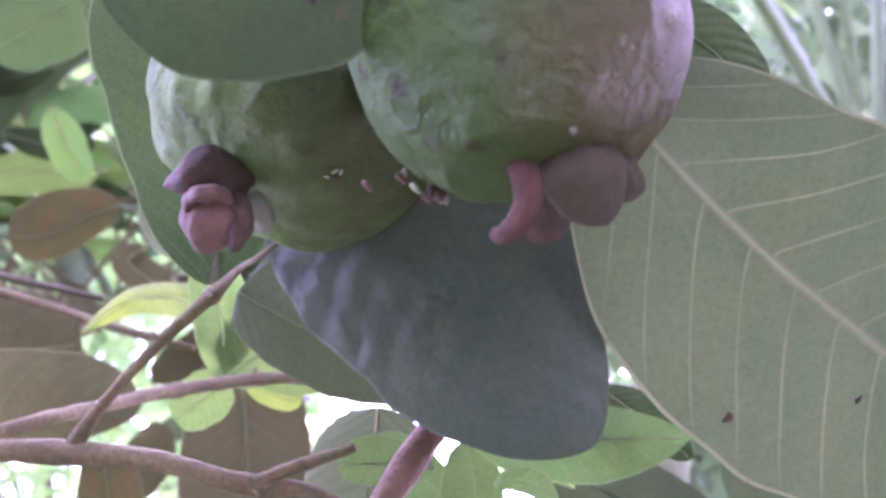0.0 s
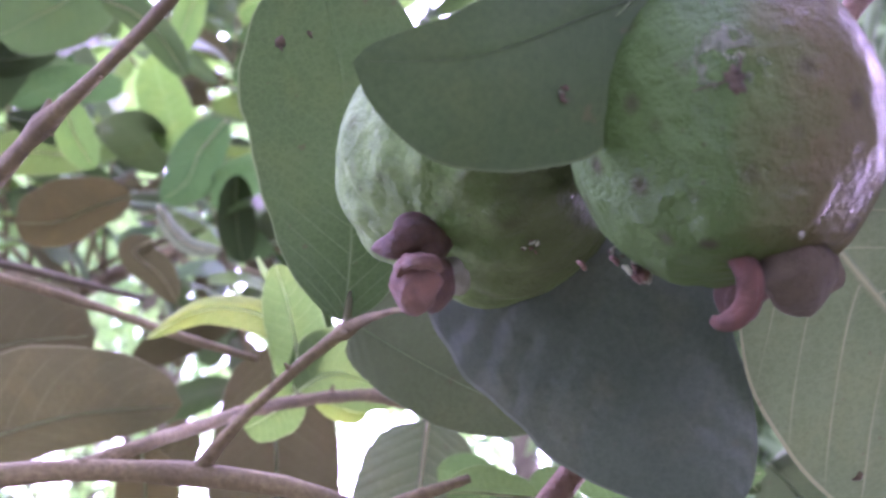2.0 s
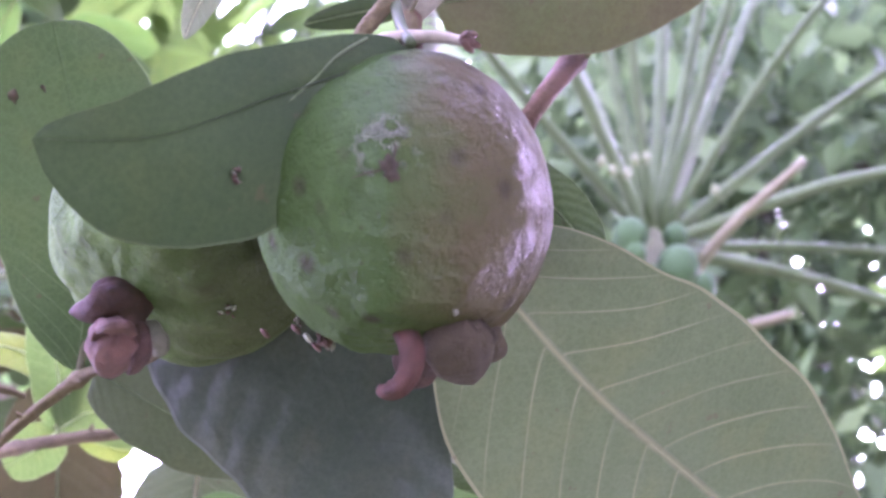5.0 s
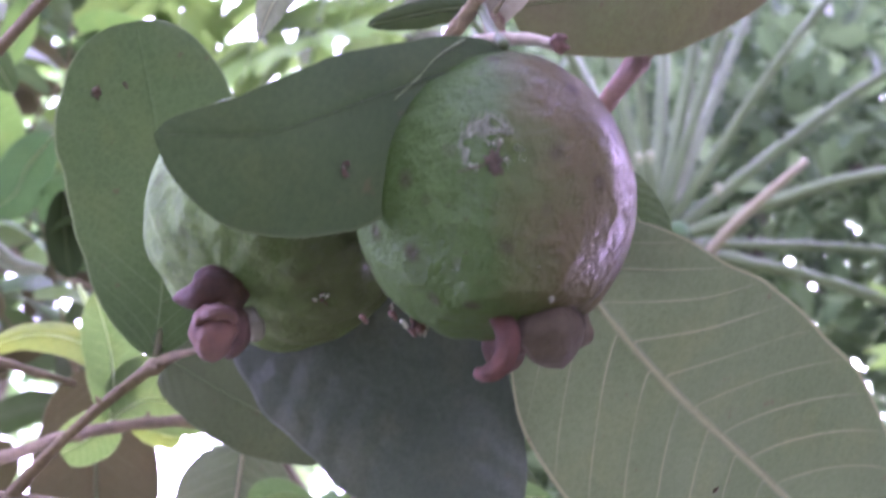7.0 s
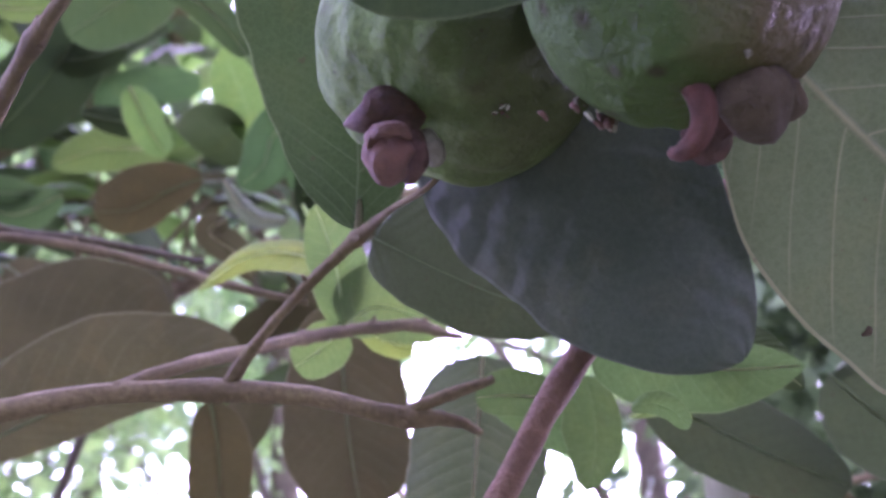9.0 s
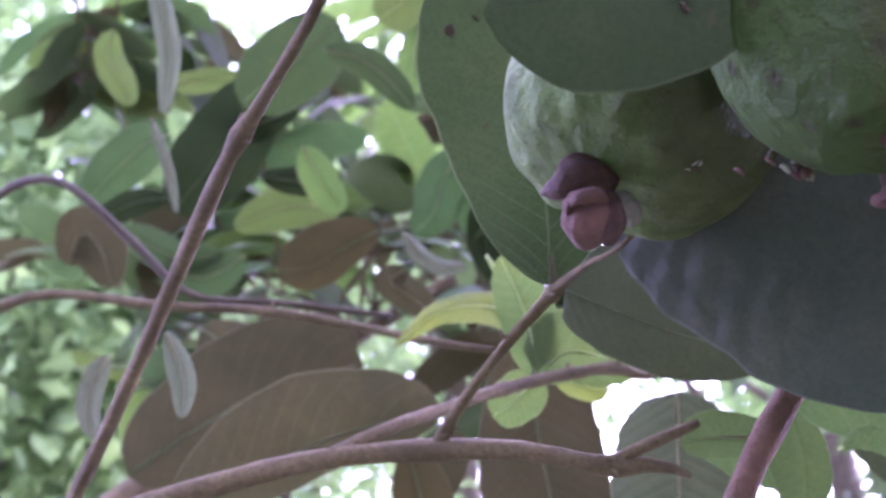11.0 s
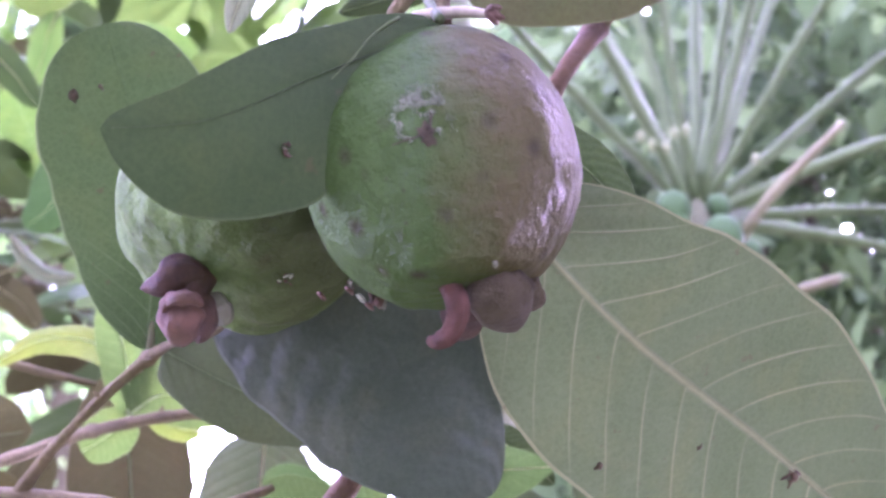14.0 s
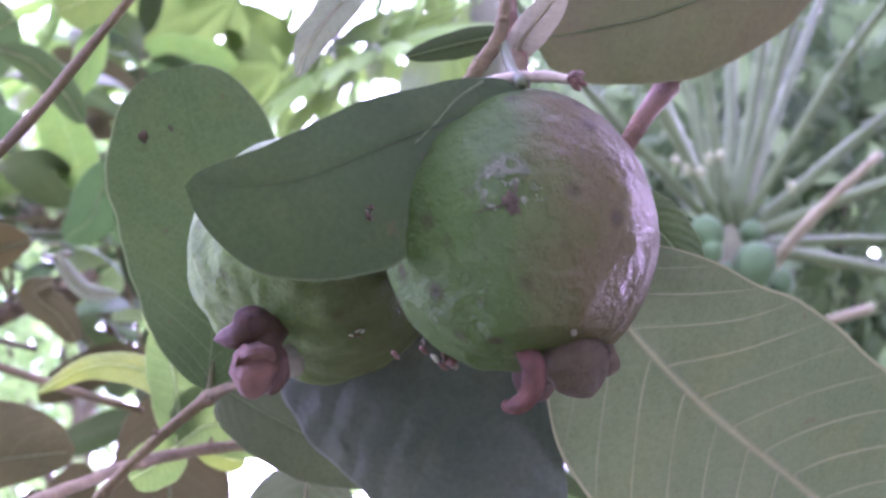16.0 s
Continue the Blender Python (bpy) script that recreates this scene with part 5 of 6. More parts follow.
# dry flower remains caught between the fruits
remains = thing("flower_remains", (-0.0051, 0.2246, 1.6678), "small dry flower remains stuck between the fruits", "flower")
piece(remains, "dry_bit", lobe_mesh("dry_bit", [(-0.0067, 0.2269, 1.6704), (-0.0062, 0.2252, 1.6692), (-0.0055, 0.2254, 1.6685), (-0.0045, 0.2276, 1.6684)], (-0.1135, -0.9349, -0.3363), 0.0006, 0.0003, (0.40, 0.40), seed=20, rough=0.17), CRUST, "")
piece(remains, "dry_bit", lobe_mesh("dry_bit", [(-0.0046, 0.2275, 1.6685), (-0.0042, 0.2258, 1.6673), (-0.0034, 0.2260, 1.6667), (-0.0024, 0.2281, 1.6665)], (-0.1198, -0.9362, -0.3303), 0.0006, 0.0003, (0.40, 0.40), seed=21, rough=0.17), SEPAL_ROSE, "")
piece(remains, "dry_bit", lobe_mesh("dry_bit", [(-0.0096, 0.2265, 1.6723), (-0.0090, 0.2247, 1.6710), (-0.0083, 0.2249, 1.6704), (-0.0074, 0.2271, 1.6703)], (-0.1045, -0.9338, -0.3423), 0.0006, 0.0003, (0.40, 0.40), seed=22, rough=0.17), SEPAL_ROSE, "")
piece(remains, "dry_bit", lobe_mesh("dry_bit", [(-0.0166, 0.2278, 1.6714), (-0.0160, 0.2261, 1.6702), (-0.0153, 0.2263, 1.6695), (-0.0144, 0.2284, 1.6694)], (-0.0824, -0.9371, -0.3393), 0.0006, 0.0003, (0.40, 0.40), seed=23, rough=0.17), SEPAL_ROSE, "")
piece(remains, "dry_bit", lobe_mesh("dry_bit", [(-0.0288, 0.1966, 1.6971), (-0.0262, 0.1950, 1.6949), (-0.0248, 0.1953, 1.6939), (-0.0233, 0.1973, 1.6939)], (-0.0471, -0.8934, -0.4468), 0.0012, 0.0005, (0.40, 0.40), seed=31, rough=0.17), SEPAL, "")


def dry_cluster(label, at, facing, spread, size, count, seed, mats):
    """Shrivelled scraps of petals and stamens that cling to a surface."""
    rng = np.random.RandomState(seed)
    f = np.asarray(facing, float) / np.linalg.norm(facing)
    u = np.cross(f, (0.1, 0.2, 1.0))
    u /= np.linalg.norm(u)
    w = np.cross(f, u)
    t = thing("flower_remains", at, label, "flower", "dry flower scraps")
    for k in range(count):
        a, r = rng.uniform(0, 6.28), spread * rng.uniform(0, 1) ** 0.6
        c = np.asarray(at) + r * (math.cos(a) * u + math.sin(a) * w)
        b = rng.uniform(0, 6.28)
        d = math.cos(b) * u + math.sin(b) * w
        L = size * rng.uniform(0.6, 1.4)
        rows = [c - 0.5 * L * d, c - 0.15 * L * d + 0.3 * L * f, c + 0.2 * L * d + 0.42 * L * f, c + 0.5 * L * d + 0.15 * L * f]
        piece(t, "dry_bit", lobe_mesh("dry_bit", rows, f, L * rng.uniform(0.12, 0.3), L * 0.05, (0.4, 0.5), 10, 8, seed * 31 + k, 0.2), mats[k % len(mats)])


dry_cluster("dry red-brown flower scraps on the dark leaf", (-0.0243, 0.1944, 1.6934), (0.0, -0.92, -0.39), 0.0018, 0.0013, 9, 71, (SEPAL, SEPAL_ROSE, SEPAL, SEPAL_PALE))
dry_cluster("dry pale flower scraps on the smaller fruit", (-0.0241, 0.2464, 1.6830), (0.22, -0.71, -0.66), 0.0022, 0.0016, 9, 72, (CRUST, SEPAL, SEPAL_ROSE))
dry_cluster("shrivelled flower wedged between both fruits", (-0.0008, 0.2330, 1.6722), (-0.1, -0.93, -0.34), 0.0030, 0.0034, 12, 73, (SEPAL, SEPAL_ROSE, SEPAL_PALE, SEPAL_BROWN))
dry_cluster("small dry scraps wedged between both fruits", (-0.0068, 0.2310, 1.6755), (-0.1, -0.93, -0.34), 0.0016, 0.0018, 6, 74, (SEPAL, SEPAL_PALE, SEPAL_BROWN))
dry_cluster("dry reddish bud scales on the veined leaf", (0.1412, 0.3231, 1.6442), (0.1, -0.8, -0.55), 0.0030, 0.0036, 7, 75, (SEPAL_ROSE, SEPAL_PALE, SEPAL))

dry_cluster("dark dry scabs on the upright green leaf", (-0.0914, 0.3010, 1.7711), (0.03, -0.73, -0.68), 0.0010, 0.0042, 5, 76, (SCAR,))
dry_cluster("small dark scab on the upright green leaf", (-0.0829, 0.2993, 1.7741), (0.02, -0.74, -0.67), 0.0006, 0.0024, 3, 77, (SCAR,))
dry_cluster("small dark scab on the veined leaf", (0.0692, 0.2952, 1.6425), (0.23, -0.65, -0.73), 0.0006, 0.0028, 4, 78, (SCAR,))
dry_cluster("small dark scab on the veined leaf", (0.1037, 0.3028, 1.6495), (0.3, -0.62, -0.72), 0.0006, 0.0026, 4, 79, (SCAR,))
dry_cluster("pale dry scale under the larger fruit", (0.0231, 0.1990, 1.6668), (0.0, -0.8, -0.6), 0.0006, 0.0022, 2, 80, (SEPAL_PALE, SEPAL_ROSE))

# ---- papaya tree ----
def papaya_blade(seed, size):
    rng = np.random.RandomState(seed)
    n, rings = 168, 7
    verts, uvs = [], []
    for j in range(rings + 1):
        f = j / rings
        for i in range(n):
            th = radians(-160 + 320 * i / (n - 1))
            lobe = (i / (n - 1) * 9) % 1.0
            tri = 1 - abs(lobe - 0.5) * 2
            sub = 0.82 + 0.18 * math.cos(6.283 * (tri * 2.6))
            reach = (0.2 + 0.8 * tri ** 0.95 * sub) * (0.72 + 0.28 * math.cos(th * 0.55))
            r = size * f * (reach if f > 0.25 else 0.25 / 0.25 * min(reach, 1))
            z = -0.28 * r * r / size + 0.05 * size * f * math.sin(9 * th + seed)
            verts.append((r * math.cos(th), r * math.sin(th), z))
            uvs.append((f, 0.5 + 0.5 * (lobe * 2 - 1)))
    faces = [(j * n + i, j * n + i + 1, (j + 1) * n + i + 1, (j + 1) * n + i) for j in range(rings) for i in range(n - 1)]
    me = bpy.data.meshes.new("leaf_blade")
    me.from_pydata(verts, [], faces)
    layer = me.uv_layers.new(name="UVMap")
    idx = np.empty(len(me.loops), dtype=np.int64)
    me.loops.foreach_get("vertex_index", idx)
    layer.data.foreach_set("uv", np.asarray(uvs)[idx].ravel())
    me.materials.append(PAPAYA_LEAF)
    return smooth(me)


PAPAYA_BLADES = [papaya_blade(k, 0.3) for k in range(3)]


def papaya_leaf(parent, start, end, r, tilt, k, material=None, size=1.0, blade=True):
    """A long leaf stalk with its lobed blade at the end."""
    s, e = Vector(start), Vector(end)
    bow = (e - s).cross(Vector((0, 0, 1))) * (0.05 * math.sin(2.4 * k + 1))
    mid = (s + e) / 2 + Vector((0, 0, 0.04 * (e - s).length)) + bow
    rows = [(*s, r * 1.25), (*mid, r), (*e, r * 0.7)]
    SEED[0] += 1
    stalk = piece(parent, "leaf_stalk", tube_mesh("leaf_stalk", rows, 16, 10, 0.02, SEED[0]), material or PETIOLE)
    if blade:
        out = Vector((e.x - s.x, e.y - s.y, -0.25)).normalized()
        rot = out.to_track_quat("X", "Z").to_matrix().to_4x4() @ Matrix.Rotation(radians(tilt), 4, "Y")
        b = new("leaf_blade", PAPAYA_BLADES[k % 3])
        b.parent = stalk
        b.matrix_basis = Matrix.Translation(e) @ rot @ Matrix.Scale(size, 4)
    return stalk


def oval(name, c, r, squash, seed):
    bm = bmesh.new()
    bmesh.ops.create_uvsphere(bm, u_segments=24, v_segments=16, radius=1)
    for v in bm.verts:
        p = v.co
        a = math.atan2(p.y, p.x)
        k = 1 + 0.04 * math.cos(5 * a) * (1 - abs(p.z))
        tip = 1 + 0.25 * max(0, -p.z) ** 6
        v.co = Vector((c[0] + r * p.x * k, c[1] + r * p.y * k, c[2] + r * squash * p.z * tip))
    me = bpy.data.meshes.new(name)
    bm.to_mesh(me)
    bm.free()
    return smooth(me)


def sheet_mesh(corners, thick):
    """A slightly sagging, rippled sheet between four corners."""
    a, b, c, d = [np.asarray(p) for p in corners]
    n = 14
    verts = []
    for up in (0, 1):
        for j in range(n + 1):
            for i in range(n + 1):
                u, v = i / n, j / n
                p = (1 - v) * ((1 - u) * a + u * b) + v * ((1 - u) * d + u * c)
                p = p - np.array([0, 0, 0.08 * math.sin(math.pi * u) * math.sin(math.pi * v) + 0.012 * math.sin(30 * v) - up * thick])
                verts.append(tuple(p))
    m = (n + 1) ** 2
    faces = []
    for j in range(n):
        for i in range(n):
            k = j * (n + 1) + i
            faces += [(k, k + n + 1, k + n + 2, k + 1), (m + k, m + k + 1, m + k + n + 2, m + k + n + 1)]
    rim = [i for i in range(n)] + [j * (n + 1) + n for j in range(n)] + [n * (n + 1) + n - i for i in range(n)] + [(n - j) * (n + 1) for j in range(n)]
    faces += [(rim[k], rim[(k + 1) % len(rim)], m + rim[(k + 1) % len(rim)], m + rim[k]) for k in range(len(rim))]
    me = bpy.data.meshes.new("roof_sheet")
    me.from_pydata(verts, [], faces)
    return smooth(me)


# crown
papaya = thing("papaya_tree", (0.635, 1.640, 0), "papaya tree with long pale leaf stalks and green fruits", "tree")
stem(papaya, "trunk", [(0.635, 1.640, -0.050, 0.070), (0.645, 1.620, 0.800, 0.060), (0.635, 1.610, 1.600, 0.050), (0.615, 1.590, 2.239, 0.042), (0.615, 1.590, 2.389, 0.020)], PAPAYA_TRUNK, "scarred grey-green papaya trunk", 40, 16)
papaya_leaf(papaya, (0.5998, 1.5825, 2.3602), (0.1455, 1.1679, 2.5758), 0.0068, 25, 0, size=1.00)
papaya_leaf(papaya, (0.6033, 1.5812, 2.3620), (0.2582, 1.2634, 2.7456), 0.0085, 32, 1, size=1.10)
papaya_leaf(papaya, (0.6081, 1.5802, 2.3627), (0.4693, 1.4934, 3.0039), 0.0085, 39, 2, size=1.20)
papaya_leaf(papaya, (0.6121, 1.5787, 2.3649), (0.5167, 1.2514, 2.9014), 0.0068, 46, 3, size=1.00)
papaya_leaf(papaya, (0.6183, 1.5768, 2.3671), (0.7937, 1.3722, 3.1733), 0.0085, 25, 4, size=1.10)
papaya_leaf(papaya, (0.6222, 1.5767, 2.3662), (0.8367, 1.2523, 3.0113), 0.0085, 32, 5, size=1.20)
papaya_leaf(papaya, (0.6276, 1.5782, 2.3615), (0.9040, 1.1837, 2.7303), 0.0068, 39, 6, size=1.00)
papaya_leaf(papaya, (0.6318, 1.5796, 2.3571), (1.1201, 1.3601, 2.6930), 0.0085, 46, 7, size=1.10)
papaya_leaf(papaya, (0.6351, 1.5820, 2.3508), (1.1031, 1.3117, 2.3925), 0.0085, 25, 8, size=1.20)
papaya_leaf(papaya, (0.6347, 1.5842, 2.3462), (1.3180, 1.6659, 2.3787), 0.0068, 32, 9, size=1.00)
papaya_leaf(papaya, (0.6323, 1.5857, 2.3435), (1.1354, 1.5754, 2.2186), 0.0085, 39, 10, size=1.10)
papaya_leaf(papaya, (0.6059, 1.5819, 2.3596), (0.4553, 1.7565, 3.0507), 0.0085, 46, 11, size=1.20)
papaya_leaf(papaya, (0.6245, 1.5768, 2.3654), (1.1582, 1.6128, 3.3637), 0.0068, 25, 12, size=1.00)
papaya_leaf(papaya, (0.6142, 1.5761, 2.3699), (0.8351, 1.6892, 3.7027), 0.0085, 32, 13, size=1.10)
papaya_leaf(papaya, (0.6090, 1.5932, 2.2131), (0.7442, 1.3373, 2.3692), 0.0081, 0, 0, PETIOLE_DRY, blade=False)
papaya_leaf(papaya, (0.6297, 1.6436, 2.1698), (0.7635, 1.4684, 2.1984), 0.0089, 0, 0, PETIOLE_DRY, blade=False)
piece(papaya, "fruit", oval("fruit", (0.6110, 1.4897, 2.2691), 0.0303, 1.1, 0), PAPAYA_SKIN, "small green papaya")
piece(papaya, "fruit", oval("fruit", (0.5475, 1.4982, 2.3176), 0.0258, 1.1, 1), PAPAYA_SKIN, "small green papaya")
piece(papaya, "fruit", oval("fruit", (0.6187, 1.5067, 2.3266), 0.0179, 1.1, 2), PAPAYA_SKIN, "small green papaya")
piece(papaya, "fruit", oval("fruit", (0.5495, 1.4897, 2.2872), 0.0159, 1.1, 3), PAPAYA_SKIN, "small green papaya")
piece(papaya, "fruit", oval("fruit", (0.6669, 1.5322, 2.2084), 0.0258, 1.1, 4), PAPAYA_SKIN, "small green papaya")
piece(papaya, "fruit", oval("fruit", (0.5815, 1.5226, 2.2544), 0.0274, 1.1, 5), PAPAYA_SKIN, "small green papaya")
piece(papaya, "fruit", oval("fruit", (0.6767, 1.5665, 2.2757), 0.0217, 1.1, 6), PAPAYA_SKIN, "small green papaya")
piece(papaya, "fruit", oval("fruit", (0.5575, 1.5685, 2.2822), 0.0249, 1.1, 7), PAPAYA_SKIN, "small green papaya")
piece(papaya, "fruit", oval("fruit", (0.6335, 1.5577, 2.2351), 0.0279, 1.1, 8), PAPAYA_SKIN, "small green papaya")
piece(papaya, "flower", oval("flower", (0.5064, 1.4774, 2.4235), 0.0065, 1.4, 0), FLOWER, "cream papaya flower bud")
piece(papaya, "flower", oval("flower", (0.5230, 1.4804, 2.4120), 0.0065, 1.4, 1), FLOWER, "cream papaya flower bud")
piece(papaya, "flower", oval("flower", (0.5549, 1.4697, 2.4260), 0.0065, 1.4, 2), FLOWER, "cream papaya flower bud")
piece(papaya, "flower", oval("flower", (0.5709, 1.4660, 2.4294), 0.0065, 1.4, 3), FLOWER, "cream papaya flower bud")
piece(papaya, "flower", oval("flower", (0.5433, 1.4796, 2.4078), 0.0065, 1.4, 4), FLOWER, "cream papaya flower bud")
piece(papaya, "flower", oval("flower", (0.6733, 1.4721, 2.3861), 0.0065, 1.4, 5), FLOWER, "cream papaya flower bud")
# second papaya, whose leaves hang over the view
papaya = thing("papaya_tree", (0.316, 1.965, 0), "papaya tree with broad lobed leaves against the sky", "tree")
stem(papaya, "trunk", [(0.316, 1.965, -0.05, 0.05), (0.366, 2.005, 1.2, 0.042), (0.316, 1.965, 3.664, 0.032)], PAPAYA_TRUNK, "", 30, 14)
papaya_leaf(papaya, (0.3156, 1.9651, 3.6642), (-0.1448, 1.7782, 2.8768), 0.0089, -10, 0, size=1.20)
papaya_leaf(papaya, (0.3156, 1.9651, 3.6642), (0.0787, 1.8814, 2.8280), 0.0089, -1, 1, size=1.20)
papaya_leaf(papaya, (0.3156, 1.9651, 3.6642), (-0.3960, 1.8756, 2.9799), 0.0089, 8, 2, size=1.20)
papaya_leaf(papaya, (0.3156, 1.9651, 3.6642), (-0.2881, 1.8778, 3.1852), 0.0089, -10, 3, size=1.20)
papaya_leaf(papaya, (0.3156, 1.9651, 3.6642), (0.2654, 2.0061, 2.9847), 0.0089, -1, 4, size=1.20)
papaya_leaf(papaya, (0.3156, 1.9651, 3.6642), (-0.5130, 2.0444, 2.8874), 0.0089, 8, 5, size=1.20)
papaya_leaf(papaya, (0.3156, 1.9651, 3.6642), (-0.0129, 1.6314, 2.9167), 0.0089, -10, 6, size=1.20)
papaya_leaf(papaya, (0.3156, 1.9651, 3.6642), (-0.0659, 2.0750, 2.9315), 0.0089, -1, 7, size=1.20)
papaya_leaf(papaya, (0.3156, 1.9651, 3.6642), (-0.2653, 2.1562, 3.0545), 0.0089, 8, 8, size=1.20)
papaya_leaf(papaya, (0.3156, 1.9651, 3.6642), (0.1554, 1.7989, 2.9855), 0.0089, -10, 9, size=1.20)
papaya_leaf(papaya, (0.3156, 1.9651, 3.6642), (0.0200, 1.8000, 2.8000), 0.0089, 8, 10, size=1.00)
papaya_leaf(papaya, (0.3156, 1.9651, 3.6642), (0.1000, 1.7000, 2.7400), 0.0089, -1, 11, size=1.00)
# corner of a lean-to roof far off
shelter = thing("lean_to", (0.726, 2.118, 0), "lean-to with an orange sheet roof on wooden posts", "shelter")
piece(shelter, "roof_sheet", sheet_mesh([(0.7261, 2.1180, 1.9726), (0.8507, 2.3869, 2.0856), (1.2372, 2.6053, 2.0141), (1.0032, 2.2403, 1.8908)], 0.012), ORANGE, "faded orange sheet")
stem(shelter, "post", [(0.726, 2.118, -0.05, 0.04), (0.726, 2.118, 0.986, 0.035), (0.726, 2.118, 1.963, 0.03)], BARK_DARK, "", 10, 10)
stem(shelter, "post", [(0.851, 2.387, -0.05, 0.04), (0.851, 2.387, 1.043, 0.035), (0.851, 2.387, 2.076, 0.03)], BARK_DARK, "", 10, 10)
stem(shelter, "post", [(1.237, 2.605, -0.05, 0.04), (1.237, 2.605, 1.007, 0.035), (1.237, 2.605, 2.004, 0.03)], BARK_DARK, "", 10, 10)
stem(shelter, "post", [(1.003, 2.240, -0.05, 0.04), (1.003, 2.240, 0.945, 0.035), (1.003, 2.240, 1.881, 0.03)], BARK_DARK, "", 10, 10)


# ---- trees round about ----
def leaf_cloud(name, rng, clumps, per, spread, size, squash=0.7):
    """Many small bent leaves, gathered in clumps."""
    c = np.repeat(np.asarray(clumps), per, axis=0)
    n = len(c)
    p = c + rng.normal(size=(n, 3)) * np.array([spread, spread, spread * squash])
    d = rng.normal(size=(n, 3)) + np.array([0, 0, -0.4])
    d /= np.linalg.norm(d, axis=1)[:, None]
    q = np.cross(d, rng.normal(size=(n, 3)))
    q /= np.linalg.norm(q, axis=1)[:, None]
    nn = np.cross(d, q)
    L = size * rng.uniform(0.6, 1.3, n)[:, None]
    W = L * 0.24
    pts = [p, p + d * L * 0.4 + q * W + nn * W * 0.3, p + d * L * 0.45, p + d * L * 0.4 - q * W + nn * W * 0.3, p + d * L - nn * W * 0.4]
    verts = np.stack(pts, 1).reshape(-1, 3)
    o = np.arange(n) * 5
    faces = np.concatenate([np.stack([o, o + 1, o + 2], 1), np.stack([o, o + 2, o + 3], 1), np.stack([o + 1, o + 4, o + 2], 1), np.stack([o + 2, o + 4, o + 3], 1)])
    me = bpy.data.meshes.new(name)
    me.from_pydata(verts.tolist(), [], faces.tolist())
    return smooth(me)


def crown_material(name, a, b):
    m, nt, bsdf, out = shader(name)
    geo = nt.nodes.new("ShaderNodeNewGeometry")
    c = mix(nt, geo.outputs["Random Per Island"], a, b)
    nt.links.new(c, bsdf.inputs["Base Color"])
    bsdf.inputs["Roughness"].default_value = 0.5
    bsdf.inputs["Specular IOR Level"].default_value = 0.1
    tr = nt.nodes.new("ShaderNodeBsdfTranslucent")
    g = nt.nodes.new("ShaderNodeHueSaturation")
    g.inputs["Value"].default_value = 1.7
    nt.links.new(c, g.inputs["Color"])
    nt.links.new(g.outputs[0], tr.inputs["Color"])
    ms = nt.nodes.new("ShaderNodeMixShader")
    ms.inputs[0].default_value = 0.42
    nt.links.new(bsdf.outputs[0], ms.inputs[1])
    nt.links.new(tr.outputs[0], ms.inputs[2])
    nt.links.new(ms.outputs[0], out.inputs["Surface"])
    return m


CROWN_A = crown_material("crown_green", (0.075, 0.145, 0.045), (0.15, 0.25, 0.07))
CROWN_C = crown_material("crown_grey_green", (0.035, 0.066, 0.024), (0.08, 0.128, 0.044))
CROWN_B = crown_material("crown_deep_green", (0.042, 0.105, 0.026), (0.085, 0.18, 0.038))


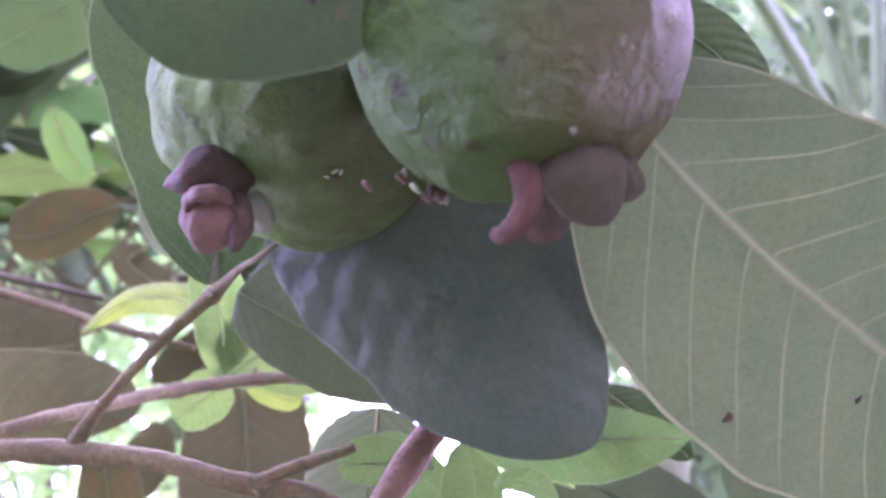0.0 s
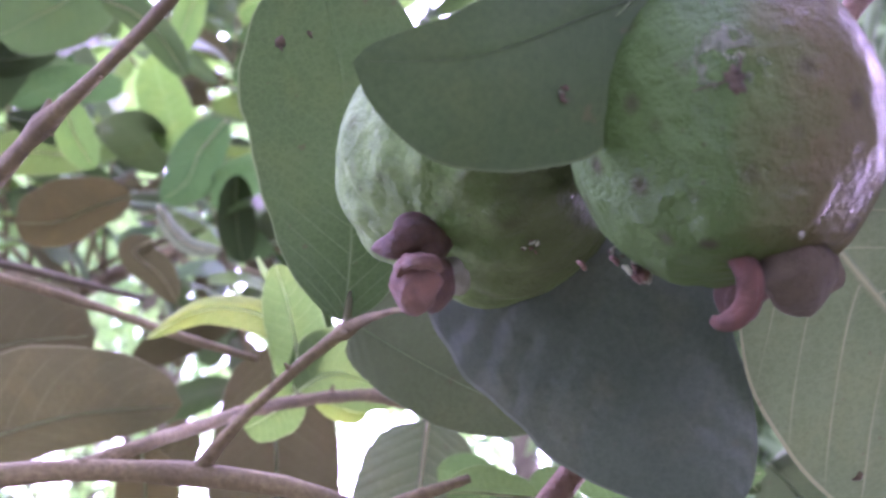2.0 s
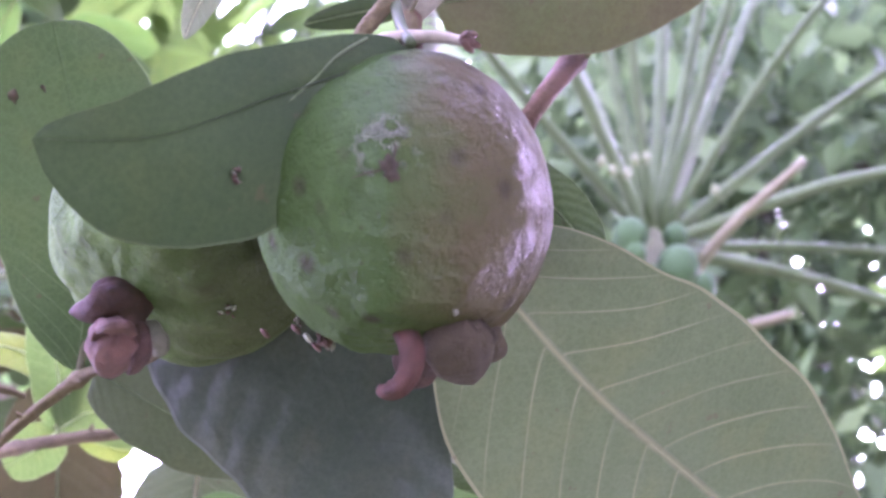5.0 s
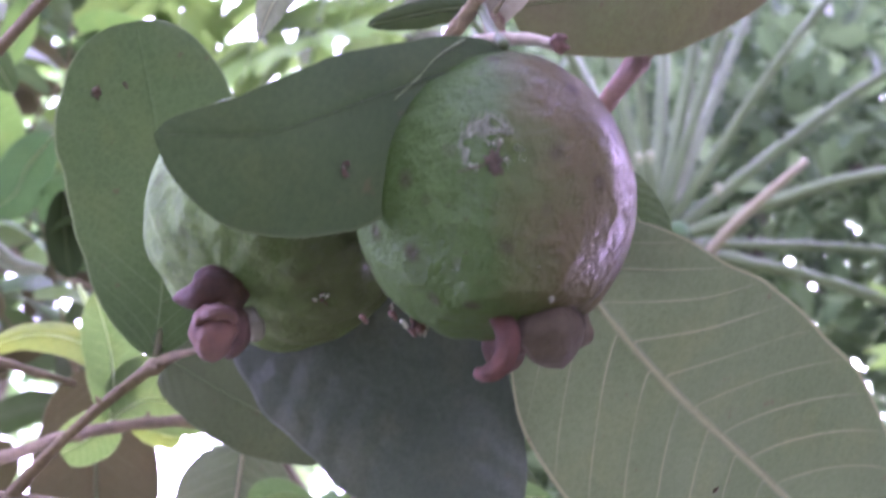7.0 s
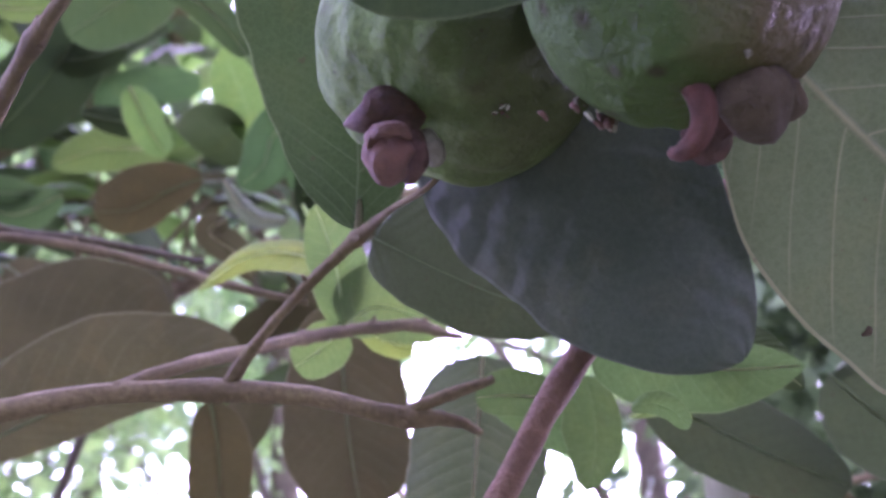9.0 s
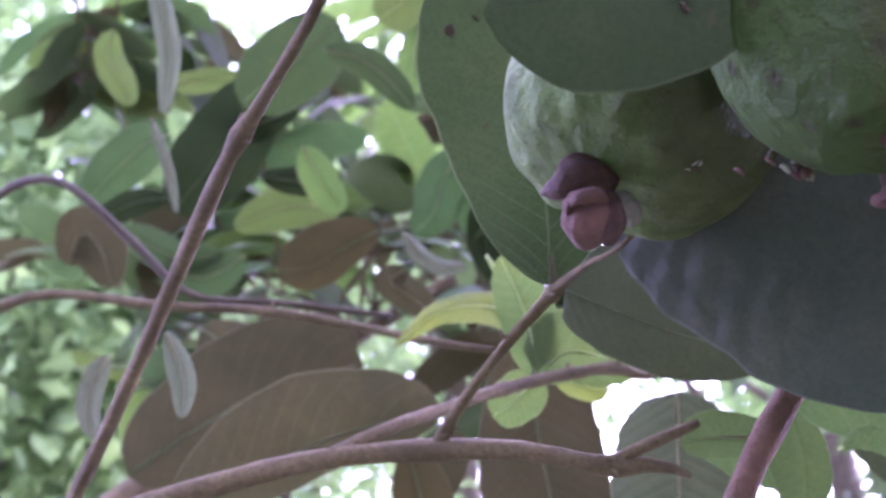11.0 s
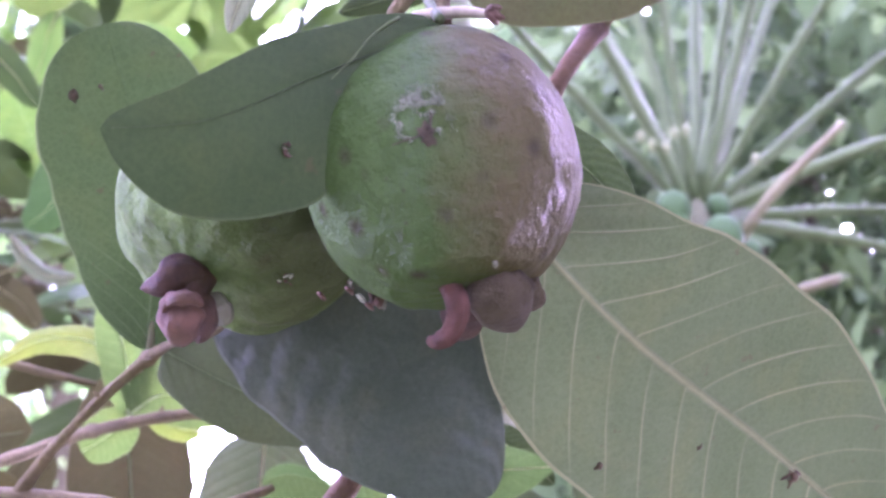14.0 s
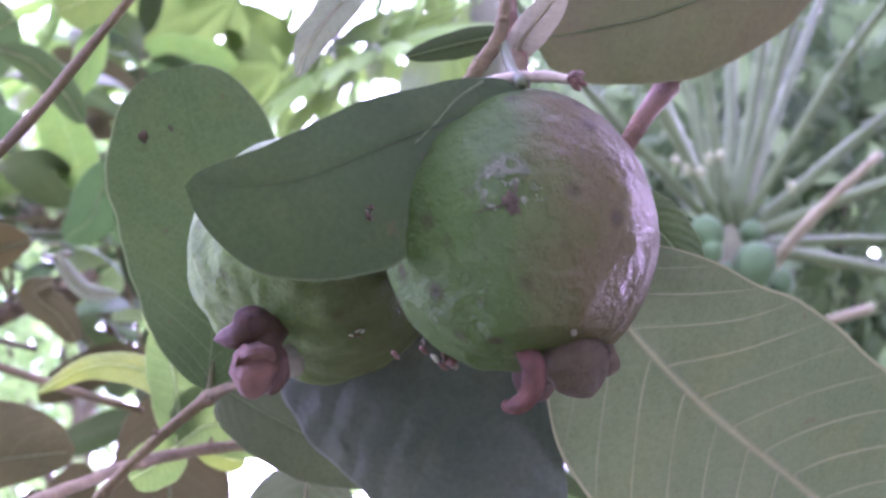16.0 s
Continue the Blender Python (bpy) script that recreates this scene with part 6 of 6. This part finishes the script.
def tree(x, y, height, bottom, radius, clumps, per, size, seed, material, label):
    rng = np.random.RandomState(seed)
    t = thing("tree", (x, y, 0), label, "tree", "trees round about")
    r0 = 0.018 * height
    top = (x + rng.uniform(-0.3, 0.3), y + rng.uniform(-0.3, 0.3), height * 0.92)
    rows = [(x, y, -0.05, r0 * 1.3), (x + 0.05, y, height * 0.25, r0), (x - 0.05, y + 0.08, height * 0.55, r0 * 0.6), (*top, r0 * 0.12)]
    stem(t, "trunk", rows, BARK_DARK, "", 20, 12)
    centre = np.array([x, y, (bottom + height) / 2])
    half = np.array([radius, radius, (height - bottom) / 2])
    u = rng.normal(size=(clumps, 3))
    u /= np.linalg.norm(u, axis=1)[:, None]
    c = centre + half * u * (rng.uniform(0.15, 1, (clumps, 1)) ** 0.5)
    for k in range(8):
        e = c[k]
        b = curve_at(rows, [rng.uniform(0.35, 0.8)])[0]
        stem(t, "limb", [(*b[:3], r0 * 0.35), (*(0.5 * (b[:3] + e) + np.array([0, 0, 0.15])), r0 * 0.2), (*e, r0 * 0.06)], BARK_DARK, "", 12, 8)
    ob = under(link("crown", leaf_cloud("crown", rng, c, per, radius * 0.16, size), material, None), t)
    tagged(ob, kind="stuff")
    return t


tree(-2.9, 4.8, 5.6, 2.0, 1.7, 210, 110, 0.12, 1, CROWN_A, "leafy green tree with sky showing through its crown")
tree(0.9, 6.6, 6.8, 3.5, 2.0, 30, 90, 0.11, 2, CROWN_A, "leafy green tree with sky showing through its crown")
tree(2.3, 4.4, 5.6, 1.2, 1.7, 250, 120, 0.13, 3, CROWN_C, "dense dark green tree behind the papaya")
tree(-5.5, 7.5, 7.5, 1.5, 2.6, 130, 90, 0.16, 4, CROWN_B, "leafy green tree with sky showing through its crown")
tree(2.6, 10.0, 9.0, 3.2, 3.0, 140, 90, 0.18, 5, CROWN_A, "leafy green tree with sky showing through its crown")
tree(-2.4, 11.0, 9.5, 4.4, 3.0, 80, 90, 0.15, 6, CROWN_B, "leafy green tree with sky showing through its crown")
# the next three are unseen, added to close the horizon behind the camera
tree(-4.5, -4.5, 6.5, 1.5, 2.3, 60, 80, 0.16, 7, CROWN_B, "leafy green tree with sky showing through its crown")
tree(4.8, -4.0, 6.5, 1.5, 2.3, 60, 80, 0.16, 8, CROWN_A, "leafy green tree with sky showing through its crown")
tree(0.5, -7.0, 7.0, 1.5, 2.5, 60, 80, 0.16, 9, CROWN_B, "leafy green tree with sky showing through its crown")
tree(-2.9, 9.0, 7.2, 1.6, 2.4, 130, 80, 0.12, 10, CROWN_A, "low leafy green tree far behind the twigs")
# unseen, added on the right to narrow the light on the larger fruit
tree(4.6, 0.2, 6.2, 1.0, 2.1, 190, 110, 0.15, 11, CROWN_B, "leafy green tree with sky showing through its crown")
# this tree and the next are unseen, added to cut light from behind
tree(-1.6, -2.7, 5.6, 0.9, 1.7, 190, 120, 0.14, 12, CROWN_B, "unseen dense leafy tree added behind for shade")
tree(-3.6, -1.4, 5.2, 1.0, 1.5, 90, 100, 0.14, 14, CROWN_B, "leafy green tree with sky showing through its crown")
# unseen, placed to shape the lit rim of the larger fruit
tree(2.9, 0.68, 5.6, 0.8, 1.25, 230, 110, 0.13, 15, CROWN_B, "unseen dense leafy tree added to block side light")
tree(-1.3, 8.0, 7.2, 4.4, 1.35, 75, 90, 0.1, 16, CROWN_A, "slender leafy tree with sky showing through its crown")
